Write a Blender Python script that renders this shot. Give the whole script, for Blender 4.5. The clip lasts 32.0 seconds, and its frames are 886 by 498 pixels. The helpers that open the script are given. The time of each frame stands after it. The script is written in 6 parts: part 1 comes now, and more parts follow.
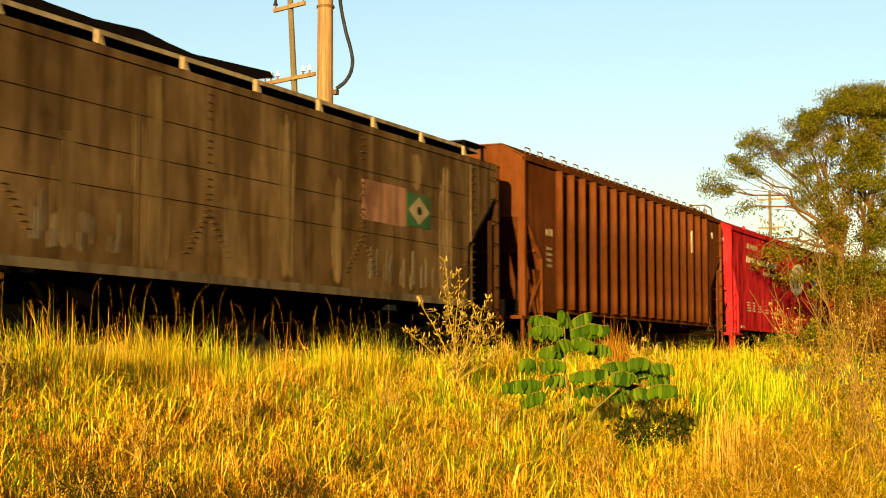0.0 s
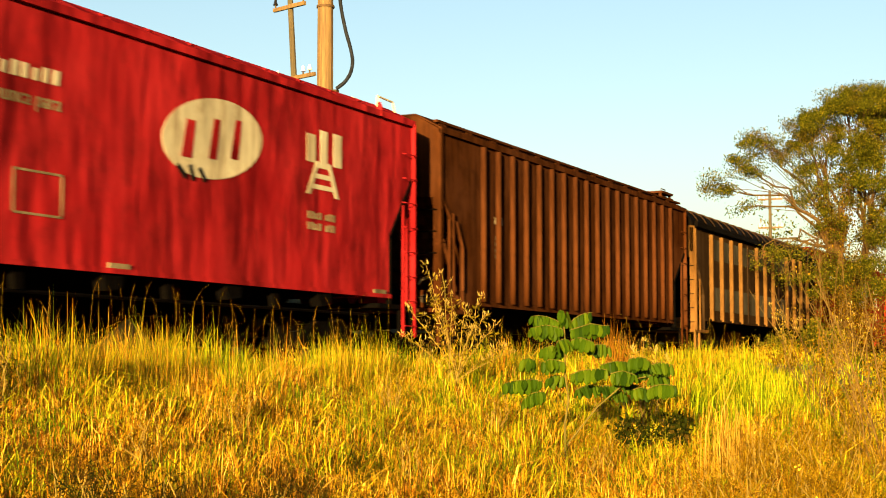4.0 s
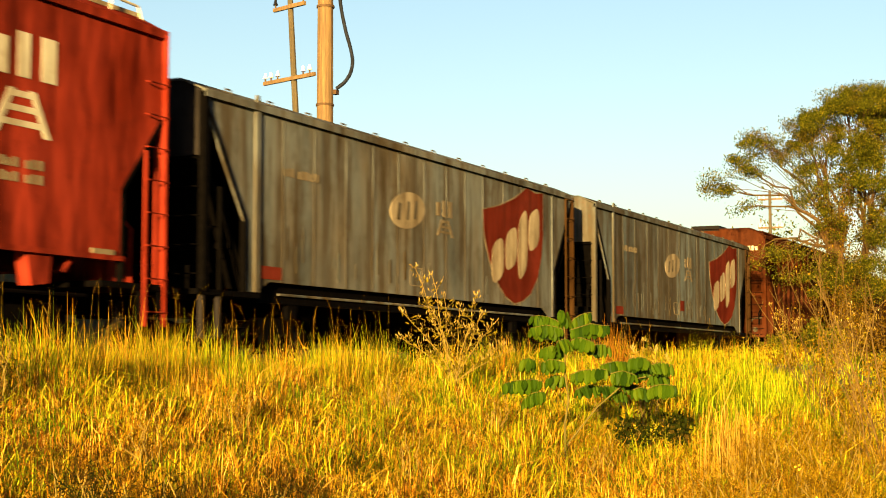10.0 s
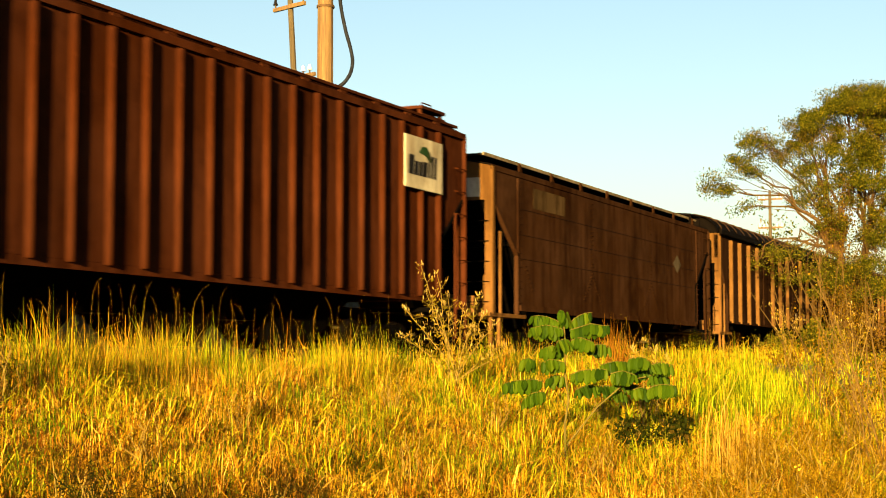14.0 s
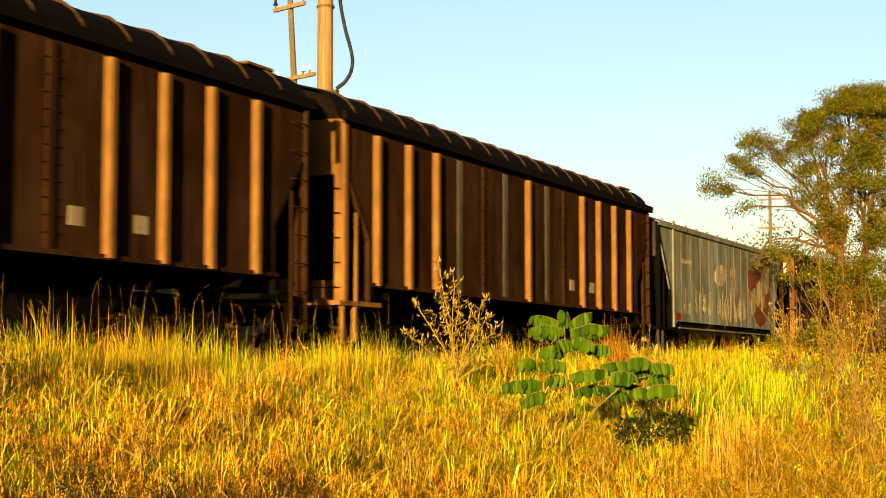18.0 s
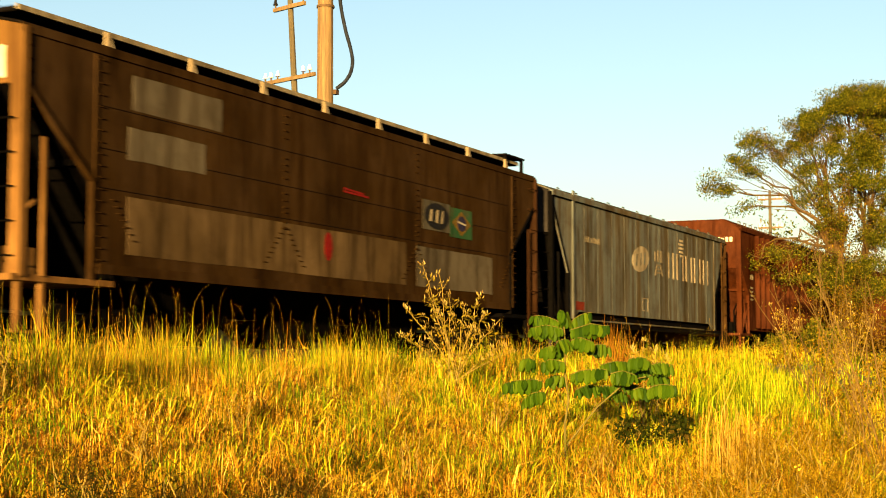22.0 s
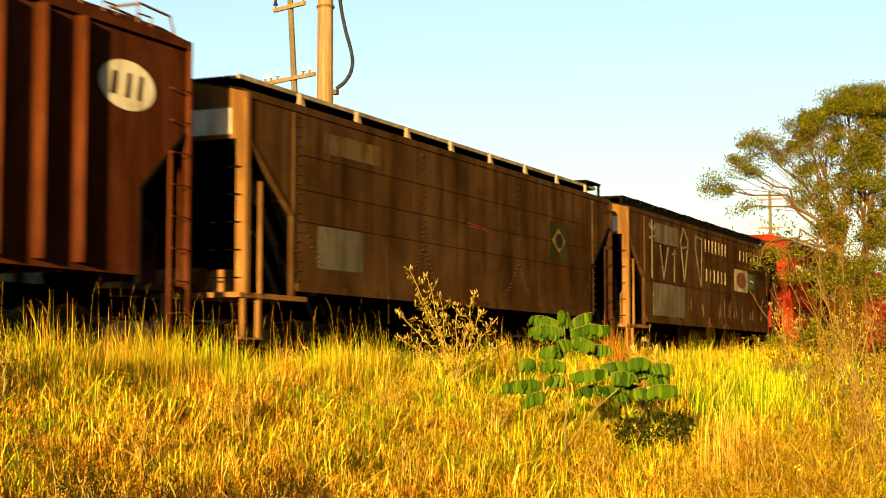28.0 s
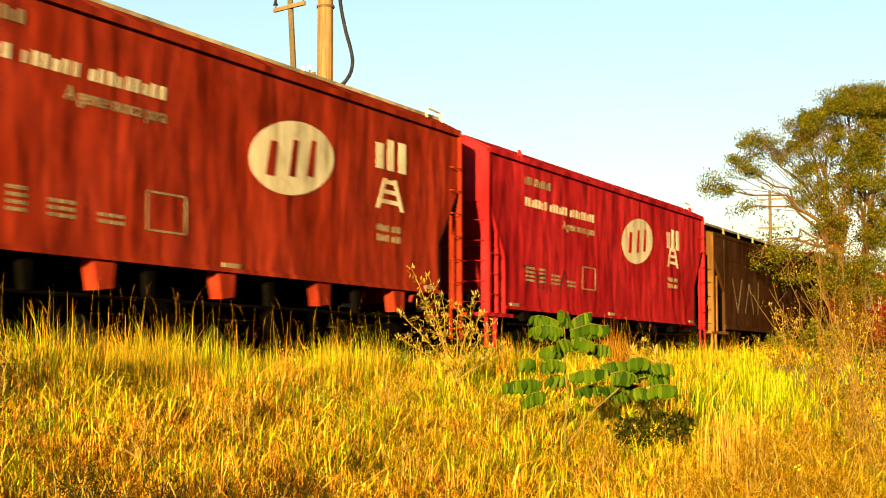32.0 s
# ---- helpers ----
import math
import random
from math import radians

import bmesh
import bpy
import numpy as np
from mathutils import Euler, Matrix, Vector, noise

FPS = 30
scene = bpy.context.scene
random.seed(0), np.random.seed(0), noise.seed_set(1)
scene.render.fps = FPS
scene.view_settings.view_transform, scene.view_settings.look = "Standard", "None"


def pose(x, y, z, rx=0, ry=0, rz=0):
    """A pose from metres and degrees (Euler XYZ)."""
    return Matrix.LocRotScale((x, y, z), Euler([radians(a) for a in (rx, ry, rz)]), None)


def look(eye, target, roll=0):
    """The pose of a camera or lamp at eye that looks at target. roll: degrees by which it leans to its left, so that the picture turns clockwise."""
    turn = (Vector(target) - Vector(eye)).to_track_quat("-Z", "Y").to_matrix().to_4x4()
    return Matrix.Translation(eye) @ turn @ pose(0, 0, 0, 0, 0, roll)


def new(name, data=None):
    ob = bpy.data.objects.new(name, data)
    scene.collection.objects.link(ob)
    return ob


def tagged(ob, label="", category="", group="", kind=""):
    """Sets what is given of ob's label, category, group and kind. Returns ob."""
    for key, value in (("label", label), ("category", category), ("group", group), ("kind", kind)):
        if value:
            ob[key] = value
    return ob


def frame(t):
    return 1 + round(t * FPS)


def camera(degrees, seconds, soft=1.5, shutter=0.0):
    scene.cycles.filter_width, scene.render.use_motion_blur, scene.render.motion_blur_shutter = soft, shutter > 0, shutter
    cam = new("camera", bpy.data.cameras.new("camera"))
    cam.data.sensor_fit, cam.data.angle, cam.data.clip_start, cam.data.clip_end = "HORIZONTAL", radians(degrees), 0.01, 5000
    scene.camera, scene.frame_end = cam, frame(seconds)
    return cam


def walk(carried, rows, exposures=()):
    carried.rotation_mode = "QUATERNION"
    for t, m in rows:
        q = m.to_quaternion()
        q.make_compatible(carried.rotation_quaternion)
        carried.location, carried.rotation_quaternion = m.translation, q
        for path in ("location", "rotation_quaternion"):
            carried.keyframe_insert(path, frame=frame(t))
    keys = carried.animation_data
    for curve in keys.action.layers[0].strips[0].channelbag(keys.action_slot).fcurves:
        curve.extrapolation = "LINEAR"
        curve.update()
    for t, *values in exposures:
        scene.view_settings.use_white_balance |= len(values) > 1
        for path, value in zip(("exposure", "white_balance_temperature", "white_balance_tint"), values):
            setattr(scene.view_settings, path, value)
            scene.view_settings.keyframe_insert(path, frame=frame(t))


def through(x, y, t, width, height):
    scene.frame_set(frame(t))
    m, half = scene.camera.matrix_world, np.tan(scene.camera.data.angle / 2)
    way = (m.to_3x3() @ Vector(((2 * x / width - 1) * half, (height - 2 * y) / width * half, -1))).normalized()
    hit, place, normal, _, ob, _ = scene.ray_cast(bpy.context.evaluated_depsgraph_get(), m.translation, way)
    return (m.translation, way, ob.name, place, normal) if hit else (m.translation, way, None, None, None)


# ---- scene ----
# World: x runs along the track (the train rolls towards -x), y across it, z up. The camera stands beside the line at x = y = 0.
EYE = 1.2                     # height of the eye, level with the rail heads
RAIL = 1.2                    # height of the rail heads
SIDE = 12.49                  # distance from the eye to the near sides of the wagons
MID = SIDE + 1.5              # centre line of the track
TURN, TILT = 24.66, 4.35      # the camera's turn from the track and its upward tilt, degrees

cam = camera(31.8, 32.0, soft=1.0, shutter=0.35)
eye = Vector((0, 0, EYE))
ahead = Vector((math.cos(radians(TURN)) * math.cos(radians(TILT)), math.sin(radians(TURN)) * math.cos(radians(TILT)), math.sin(radians(TILT))))
walk(cam, [(0, look(eye, eye + ahead)), (32, look(eye, eye + ahead))], exposures=[(0, 2.54), (25.0, 2.58), (27.8, 2.7), (32, 2.72)])

# ---- light: a low evening sun along the track, clear sky ----
SUN_TURN, SUN_UP = 12.8, 6.2
world = bpy.data.worlds.new("sky")
scene.world = world
world.use_nodes = True
wn = world.node_tree.nodes
sky = wn.new("ShaderNodeTexSky")
sky.sky_type = "NISHITA"
sky.sun_disc = False
sky.sun_elevation = radians(SUN_UP)
sky.sun_rotation = radians(270 - SUN_TURN)
sky.air_density, sky.dust_density, sky.ozone_density = 1.0, 1.5, 1.3
wn["Background"].inputs["Strength"].default_value = 0.05
world.node_tree.links.new(sky.outputs[0], wn["Background"].inputs["Color"])
sun = new("sun", bpy.data.lights.new("sun", "SUN"))
sun.data.energy, sun.data.angle, sun.data.color = 5.0, radians(0.6), (1.0, 0.65, 0.23)
to_sun = Vector((-math.cos(radians(SUN_TURN)) * math.cos(radians(SUN_UP)), -math.sin(radians(SUN_TURN)) * math.cos(radians(SUN_UP)), math.sin(radians(SUN_UP))))
sun.matrix_world = look(to_sun * 50, (0, 0, 0))


# ---- mesh helpers ----
class Geo:
    """A growing list of corners and faces."""

    def __init__(self):
        self.v, self.f = [], []

    def hexa(self, p):
        """Six faces round eight corners: four below, four above, in the same turn."""
        n = len(self.v)
        self.v += [tuple(q) for q in p]
        self.f += [(n + 3, n + 2, n + 1, n), (n + 4, n + 5, n + 6, n + 7)]
        self.f += [(n + i, n + (i + 1) % 4, n + 4 + (i + 1) % 4, n + 4 + i) for i in range(4)]
        return self

    def box(self, x0, x1, y0, y1, z0, z1):
        return self.hexa([(x0, y0, z0), (x1, y0, z0), (x1, y1, z0), (x0, y1, z0), (x0, y0, z1), (x1, y0, z1), (x1, y1, z1), (x0, y1, z1)])

    def slab(self, poly, y0, y1):
        """A polygon of (x, z) pushed from y0 to y1."""
        n, k = len(self.v), len(poly)
        self.v += [(x, y0, z) for x, z in poly] + [(x, y1, z) for x, z in poly]
        self.f += [tuple(range(n, n + k)), tuple(range(n + 2 * k - 1, n + k - 1, -1))]
        self.f += [(n + i, n + k + i, n + k + (i + 1) % k, n + (i + 1) % k) for i in range(k)]
        return self

    def loft(self, poly, x0, x1):
        """A polygon of (y, z) pushed from x0 to x1."""
        n, k = len(self.v), len(poly)
        self.v += [(x0, y, z) for y, z in poly] + [(x1, y, z) for y, z in poly]
        self.f += [tuple(range(n + k - 1, n - 1, -1)), tuple(range(n + k, n + 2 * k))]
        self.f += [(n + i, n + (i + 1) % k, n + k + (i + 1) % k, n + k + i) for i in range(k)]
        return self

    def beam(self, p, q, w, h=None, up=(0, 0, 1)):
        """A bar of w by h from p to q."""
        h = w if h is None else h
        p, q = Vector(p), Vector(q)
        d = (q - p).normalized()
        side = d.cross(Vector(up))
        side = side.normalized() if side.length > 1e-4 else Vector((1, 0, 0))
        top = side.cross(d).normalized()
        a, b = side * w / 2, top * h / 2
        return self.hexa([p - a - b, p + a - b, p + a + b, p - a + b, q - a - b, q + a - b, q + a + b, q - a + b])

    def tube(self, pts, r, n=6, r1=None):
        """A round bar along the points."""
        pts = [Vector(p) for p in pts]
        r1 = r if r1 is None else r1
        base = len(self.v)
        ref = Vector((0.31, 0.17, 0.93))
        for i, p in enumerate(pts):
            d = (pts[min(i + 1, len(pts) - 1)] - pts[max(i - 1, 0)]).normalized()
            a = d.cross(ref).normalized()
            b = d.cross(a)
            rr = r + (r1 - r) * i / max(1, len(pts) - 1)
            self.v += [tuple(p + (a * math.cos(2 * math.pi * j / n) + b * math.sin(2 * math.pi * j / n)) * rr) for j in range(n)]
        for i in range(len(pts) - 1):
            for j in range(n):
                k = (j + 1) % n
                self.f.append((base + i * n + j, base + i * n + k, base + (i + 1) * n + k, base + (i + 1) * n + j))
        self.f.append(tuple(base + j for j in range(n))[::-1])
        self.f.append(tuple(base + (len(pts) - 1) * n + j for j in range(n)))
        return self

    def disc(self, c, r, y0, y1, n=20, rz=None):
        """A round or oval plate in the plane of the wagon's side."""
        rz = r if rz is None else rz
        return self.slab([(c[0] + r * math.cos(2 * math.pi * i / n), c[1] + rz * math.sin(2 * math.pi * i / n)) for i in range(n)], y0, y1)

    def mesh(self, name, mat):
        m = bpy.data.meshes.new(name)
        m.from_pydata(self.v, [], self.f)
        bm = bmesh.new()
        bm.from_mesh(m)
        bmesh.ops.recalc_face_normals(bm, faces=bm.faces)
        bm.to_mesh(m)
        bm.free()
        m.materials.append(mat)
        return m


def part(name, geo, material, parent, label="", at=None):
    """Links a mesh as one object under a thing or under a part. geo may be a mesh that others share."""
    data = geo.mesh(name, material) if isinstance(geo, Geo) else geo
    ob = new(name, data)
    if parent is not None:
        ob.parent = parent
    if at is not None:
        ob.location = at
    if label:
        ob["label"] = label
    return ob


def smoothstep(x, a, b):
    s = min(1.0, max(0.0, (x - a) / (b - a)))
    return s * s * (3 - 2 * s)


def big_mesh(name, verts, faces, mat, smooth=False):
    """A mesh from arrays of corners and of faces with the same number of corners each."""
    m = bpy.data.meshes.new(name)
    k = faces.shape[1]
    m.vertices.add(len(verts))
    m.vertices.foreach_set("co", np.ascontiguousarray(verts, dtype=np.float32).ravel())
    m.loops.add(faces.size)
    m.loops.foreach_set("vertex_index", np.ascontiguousarray(faces, dtype=np.int32).ravel())
    m.polygons.add(len(faces))
    m.polygons.foreach_set("loop_start", np.arange(0, faces.size, k, dtype=np.int32))
    m.polygons.foreach_set("use_smooth", np.full(len(faces), smooth))
    m.update(calc_edges=True)
    m.materials.append(mat)
    return m


# ---- materials ----
def start(name):
    m = bpy.data.materials.new(name)
    m.use_nodes = True
    t = m.node_tree
    return m, t, t.nodes["Principled BSDF"]


def node(t, kind, **inputs):
    n = t.nodes.new(kind)
    for key, value in inputs.items():
        sock = n.inputs[int(key[1:])] if key[0] == "i" and key[1:].isdigit() else n.inputs[key.replace("_", " ")]
        if isinstance(value, bpy.types.NodeSocket):
            t.links.new(value, sock)
        else:
            sock.default_value = value
    return n


def rgb(c):
    return (c[0], c[1], c[2], 1.0)


def ramp(t, fac, stops):
    n = t.nodes.new("ShaderNodeValToRGB")
    t.links.new(fac, n.inputs[0])
    e = n.color_ramp.elements
    while len(e) < len(stops):
        e.new(0.5)
    for k, (p, c) in zip(e, stops):
        k.position, k.color = p, rgb(c) if len(c) == 3 else c
    return n.outputs[0]


def mix(t, fac, a, b, how="MIX"):
    n = t.nodes.new("ShaderNodeMix")
    n.data_type, n.blend_type = "RGBA", how
    for sock, value in ((n.inputs[0], fac), (n.inputs[6], a), (n.inputs[7], b)):
        if isinstance(value, bpy.types.NodeSocket):
            t.links.new(value, sock)
        else:
            sock.default_value = value if not isinstance(value, tuple) else rgb(value)
    return n.outputs[2]


def grey(v):
    return (v, v, v)


def noise_tex(t, vec, scale, detail=4.0, rough=0.6):
    return node(t, "ShaderNodeTexNoise", Vector=vec, Scale=scale, Detail=detail, Roughness=rough).outputs[0]


def bump(t, bsdf, height, strength=0.3, distance=0.02):
    n = node(t, "ShaderNodeBump", Height=height, Strength=strength, Distance=distance)
    t.links.new(n.outputs[0], bsdf.inputs["Normal"])


seeds = iter(range(1, 10000))


def painted_steel(name, base, dirt=(0.05, 0.03, 0.02), dirt_amount=0.5, rust=(0.10, 0.03, 0.012), rust_amount=0.3, rough=0.7, streak=0.22, fade=None, gloss=0.0, ripple=0.0, band=None):
    """Weathered paint on steel: run marks down the sheet, rust blooms, dents and grain."""
    m, t, b = start(name)
    s = next(seeds) * 7.31
    co = node(t, "ShaderNodeTexCoord").outputs["Object"]
    moved = node(t, "ShaderNodeMapping", Vector=co, Location=(s, s * 0.3, s * 0.7)).outputs[0]
    runs = node(t, "ShaderNodeMapping", Vector=moved, Scale=(2.2, 2.2, streak)).outputs[0]
    wide = noise_tex(t, moved, 0.55, 3.0)
    run = noise_tex(t, runs, 1.6, 5.0, 0.65)
    fine = noise_tex(t, moved, 9.0, 6.0, 0.7)
    tint = fade if fade else tuple(min(1, c * 1.4 + 0.004) for c in base)
    col = mix(t, ramp(t, wide, [(0.35, grey(0)), (0.7, grey(1))]), base, tint)
    if band:      # broad upright bands where the sheet has weathered to another tint
        tall = node(t, "ShaderNodeMapping", Vector=moved, Location=(5, 2, 9), Scale=(1.5, 1.5, 0.09)).outputs[0]
        col = mix(t, ramp(t, noise_tex(t, tall, 1.1, 3.0, 0.55), [(0.42, grey(0)), (0.56, grey(0.85))]), col, band)
    lo = 0.55 - 0.14 * dirt_amount
    mask = ramp(t, run, [(lo, grey(0)), (lo + 0.13, grey(min(1, 0.4 + 0.55 * dirt_amount)))])
    col = mix(t, mask, col, dirt)
    # pale dusty runs
    thin = node(t, "ShaderNodeMapping", Vector=moved, Location=(31, 7, 3), Scale=(3.4, 3.4, streak * 0.7)).outputs[0]
    pale = noise_tex(t, thin, 1.3, 4.0, 0.55)
    col = mix(t, ramp(t, pale, [(0.56, grey(0)), (0.72, grey(0.55))]), col, tint)
    blot = noise_tex(t, moved, 1.7, 5.0, 0.7)
    col = mix(t, ramp(t, blot, [(0.52, grey(0)), (0.70, grey(0.5))]), col, dirt)
    # broad worn and sooty areas, drawn out down the sheet
    tall = node(t, "ShaderNodeMapping", Vector=moved, Location=(11, 3, 17), Scale=(1.0, 1.0, 0.4)).outputs[0]
    area = ramp(t, noise_tex(t, tall, 0.8, 5.0, 0.7), [(0.3, grey(0.5)), (0.5, grey(1.0)), (0.72, grey(1.35))])
    col = mix(t, 1.0, col, area, "MULTIPLY")
    spots = ramp(t, fine, [(0.66 - 0.22 * rust_amount, grey(0)), (0.74, grey(rust_amount))])
    col = mix(t, spots, col, rust)
    t.links.new(col, b.inputs["Base Color"])
    r = ramp(t, fine, [(0.2, grey(rough - 0.12)), (0.8, grey(min(1, rough + 0.2)))])
    t.links.new(r, b.inputs["Roughness"])
    b.inputs["Specular IOR Level"].default_value = gloss
    low = node(t, "ShaderNodeMath", i0=fine, i1=0.06)
    low.operation = "MULTIPLY"
    dents = node(t, "ShaderNodeMath", i0=wide, i1=low.outputs[0]).outputs[0]
    if ripple:      # sheet buckled between the frames behind it
        buck = node(t, "ShaderNodeMapping", Vector=moved, Rotation=(0, -0.45, 0), Scale=(1.6, 1.0, 0.55)).outputs[0]
        more = node(t, "ShaderNodeMath", i0=noise_tex(t, buck, 1.5, 1.5, 0.4), i1=ripple)
        more.operation = "MULTIPLY"
        dents = node(t, "ShaderNodeMath", i0=dents, i1=more.outputs[0]).outputs[0]
    bump(t, b, dents, 0.35, 0.03)
    return m


def plain(name, base, rough=0.7, vary=0.35, scale=14.0, metal=0.0, relief=0.2):
    m, t, b = start(name)
    co = node(t, "ShaderNodeTexCoord").outputs["Object"]
    f = noise_tex(t, co, scale, 6.0, 0.65)
    g = noise_tex(t, co, scale * 0.12, 3.0)
    lo, hi = tuple(c * (1 - vary) for c in base), tuple(min(1, c * (1 + vary)) for c in base)
    col = mix(t, ramp(t, f, [(0.3, grey(0)), (0.7, grey(1))]), lo, hi)
    col = mix(t, ramp(t, g, [(0.35, grey(0)), (0.75, grey(0.4))]), col, lo)
    t.links.new(col, b.inputs["Base Color"])
    b.inputs["Roughness"].default_value, b.inputs["Metallic"].default_value = rough, metal
    b.inputs["Specular IOR Level"].default_value = 0.02
    bump(t, b, f, relief, 0.02)
    return m


def leafy(name, stops, rough=0.55, through=0.35, patch=None, gloss=0.25, single=False):
    """Leaves and blades: each one its own tint, light passes through. patch: tints that change over the ground."""
    m, t, b = start(name)
    rnd = node(t, "ShaderNodeObjectInfo").outputs["Random"] if single else node(t, "ShaderNodeNewGeometry").outputs["Random Per Island"]
    col = ramp(t, rnd, stops)
    for scale, lo, hi, tints in patch or ():
        co = node(t, "ShaderNodeTexCoord").outputs["Object"]
        n = noise_tex(t, co, scale, 4.0, 0.65)
        col = mix(t, ramp(t, n, [(lo, grey(0)), (hi, grey(1))]), col, ramp(t, rnd, tints))
    t.links.new(col, b.inputs["Base Color"])
    b.inputs["Roughness"].default_value = rough
    b.inputs["Specular IOR Level"].default_value = gloss
    tr = node(t, "ShaderNodeBsdfTranslucent", Color=col)
    mx = node(t, "ShaderNodeMixShader", i0=through, i1=b.outputs[0], i2=tr.outputs[0])
    t.links.new(mx.outputs[0], t.nodes["Material Output"].inputs[0])
    return m


def soil(name):
    m, t, b = start(name)
    co = node(t, "ShaderNodeTexCoord").outputs["Object"]
    f = noise_tex(t, co, 6.0, 8.0, 0.7)
    g = noise_tex(t, co, 0.5, 4.0)
    col = mix(t, ramp(t, f, [(0.3, grey(0)), (0.7, grey(1))]), (0.045, 0.032, 0.012), (0.16, 0.11, 0.03))
    col = mix(t, ramp(t, g, [(0.4, grey(0)), (0.65, grey(0.7))]), col, (0.07, 0.09, 0.015))
    t.links.new(col, b.inputs["Base Color"])
    b.inputs["Roughness"].default_value = 0.95
    bump(t, b, f, 0.8, 0.06)
    return m


SOIL = soil("soil_and_litter")
BALLAST = plain("ballast_stone", (0.07, 0.055, 0.042), 0.9, 0.6, 22.0, relief=1.0)
SLEEPER = plain("sleeper_wood", (0.09, 0.06, 0.04), 0.9, 0.4, 9.0)
RAILHEAD = plain("rail_steel", (0.065, 0.04, 0.022), 0.6, 0.3, 20.0, metal=0.1)
# grime taken almost to black: the shade under the wagons is in this colour
UNDER = plain("shaded_grime", (0.0014, 0.0011, 0.0009), 0.85, 0.5, 8.0)
# wheel steel blackened likewise, with the shade put into its colour
WHEEL = plain("shaded_wheel_steel", (0.0025, 0.0018, 0.0013), 0.8, 0.4, 12.0)
WHITE = painted_steel("old_white_paint", (0.312, 0.2964, 0.2262), dirt=(0.156, 0.117, 0.0702), dirt_amount=0.35, rust_amount=0.15)
CREAM = painted_steel("cream_paint", (0.2254, 0.1878, 0.1236), dirt=(0.09945, 0.06708, 0.03432), dirt_amount=0.45, rust_amount=0.25)
DIMWHITE = painted_steel("worn_white_paint", (0.1326, 0.1092, 0.0702), dirt=(0.0624, 0.0468, 0.0273), dirt_amount=0.5, rust_amount=0.3)
YELLOW = plain("yellow_paint", (0.0858, 0.0507, 0.00702), 0.6)
BLUE = plain("blue_paint", (0.0156, 0.01404, 0.0312), 0.6)
GREEN = painted_steel("green_paint", (0.00936, 0.03276, 0.01248), dirt_amount=0.4)
BLACK = plain("black_paint", (0.0078, 0.00702, 0.00624), 0.5)
SHIELD = painted_steel("brick_red_paint", (0.078, 0.01092, 0.00546), dirt=(0.039, 0.00936, 0.00546), dirt_amount=0.4, rust_amount=0.2)
FADED_RED = painted_steel("faded_red_paint", (0.072, 0.024, 0.013), dirt=(0.045, 0.03, 0.018), dirt_amount=0.5, rust_amount=0.2)
SPRAYRED = plain("spray_red", (0.1092, 0.00624, 0.00468), 0.7)
PATCH = painted_steel("patch_grey_paint", (0.04173, 0.038, 0.02791), dirt=(0.02196, 0.01629, 0.009658), dirt_amount=0.5, rust_amount=0.2)
DUSTY = painted_steel("dusty_pale_paint", (0.04972, 0.04118, 0.02785), dirt=(0.02633, 0.01872, 0.01127), dirt_amount=0.6, rust_amount=0.3)
PINKISH = painted_steel("faded_pink_paint", (0.117, 0.06084, 0.039), dirt=(0.0468, 0.0273, 0.0156), dirt_amount=0.5, rust_amount=0.3)
DIMGREEN = painted_steel("faded_green_paint", (0.01248, 0.0156, 0.00624), dirt=(0.0234, 0.01716, 0.0078), dirt_amount=0.5)


# ---- ground and track ----
def ground_z(x, y):
    """The field lies a metre below the rails, climbs to the line, and rises again behind it."""
    z = 0.12 + 0.86 * smoothstep(y, 3.0, 9.6) + 0.36 * smoothstep(x, 20, 44) * smoothstep(y, 3.0, 8.0)
    z += 0.05 * math.sin(x * 0.9 + y * 1.3) + 0.04 * math.sin(x * 2.1 - y * 1.7)
    if y > 10.4:
        k = smoothstep(y, 10.4, 11.2)
        z = z * (1 - k) + 0.78 * k
    z += 2.4 * smoothstep(y, 16.5, 18.2) - 0.6 * smoothstep(y, 20, 40)
    return z


def axis(knots):
    out = []
    for a, b, step in knots:
        out += list(np.arange(a, b - 1e-6, step))
    return np.array(out + [knots[-1][1]])


gx = axis([(-3000, -300, 300), (-300, -40, 26), (-40, -4, 4), (-4, 60, 0.5), (60, 120, 2), (120, 600, 24), (600, 3000, 300)])
gy = axis([(-3000, -200, 280), (-200, -20, 20), (-20, -2, 2), (-2, 24, 0.4), (24, 60, 4), (60, 300, 24), (300, 3000, 300)])
nx, ny = len(gx), len(gy)
gv = np.array([(x, y, ground_z(x, y)) for x in gx for y in gy])
gi = np.arange(nx * ny).reshape(nx, ny)
gf = np.stack([gi[:-1, :-1], gi[1:, :-1], gi[1:, 1:], gi[:-1, 1:]], -1).reshape(-1, 4)
ground = tagged(new("ground", big_mesh("ground", gv, gf, SOIL, True)), "dry earthy ground under rough grass", "ground", kind="structure")

ballast = Geo().loft([(-2.3, -0.48), (2.3, -0.48), (1.7, -0.2), (-1.7, -0.2)], -400, 800)
track = tagged(new("track_bed", ballast.mesh("track_bed", BALLAST)), "grey stone ballast bed under the railway track", "track bed", kind="structure")
track.location = (0, MID, RAIL)
rail_shape = [(-0.07, -0.17), (0.07, -0.17), (0.07, -0.15), (0.012, -0.13), (0.012, -0.05), (0.036, -0.035), (0.036, 0.0), (-0.036, 0.0), (-0.036, -0.035), (-0.012, -0.05), (-0.012, -0.13), (-0.07, -0.15)]
for side in (-0.83, 0.83):
    part("rail", Geo().loft([(y + side, z) for y, z in rail_shape], -400, 800), RAILHEAD, track, "brown steel rail with a worn head")
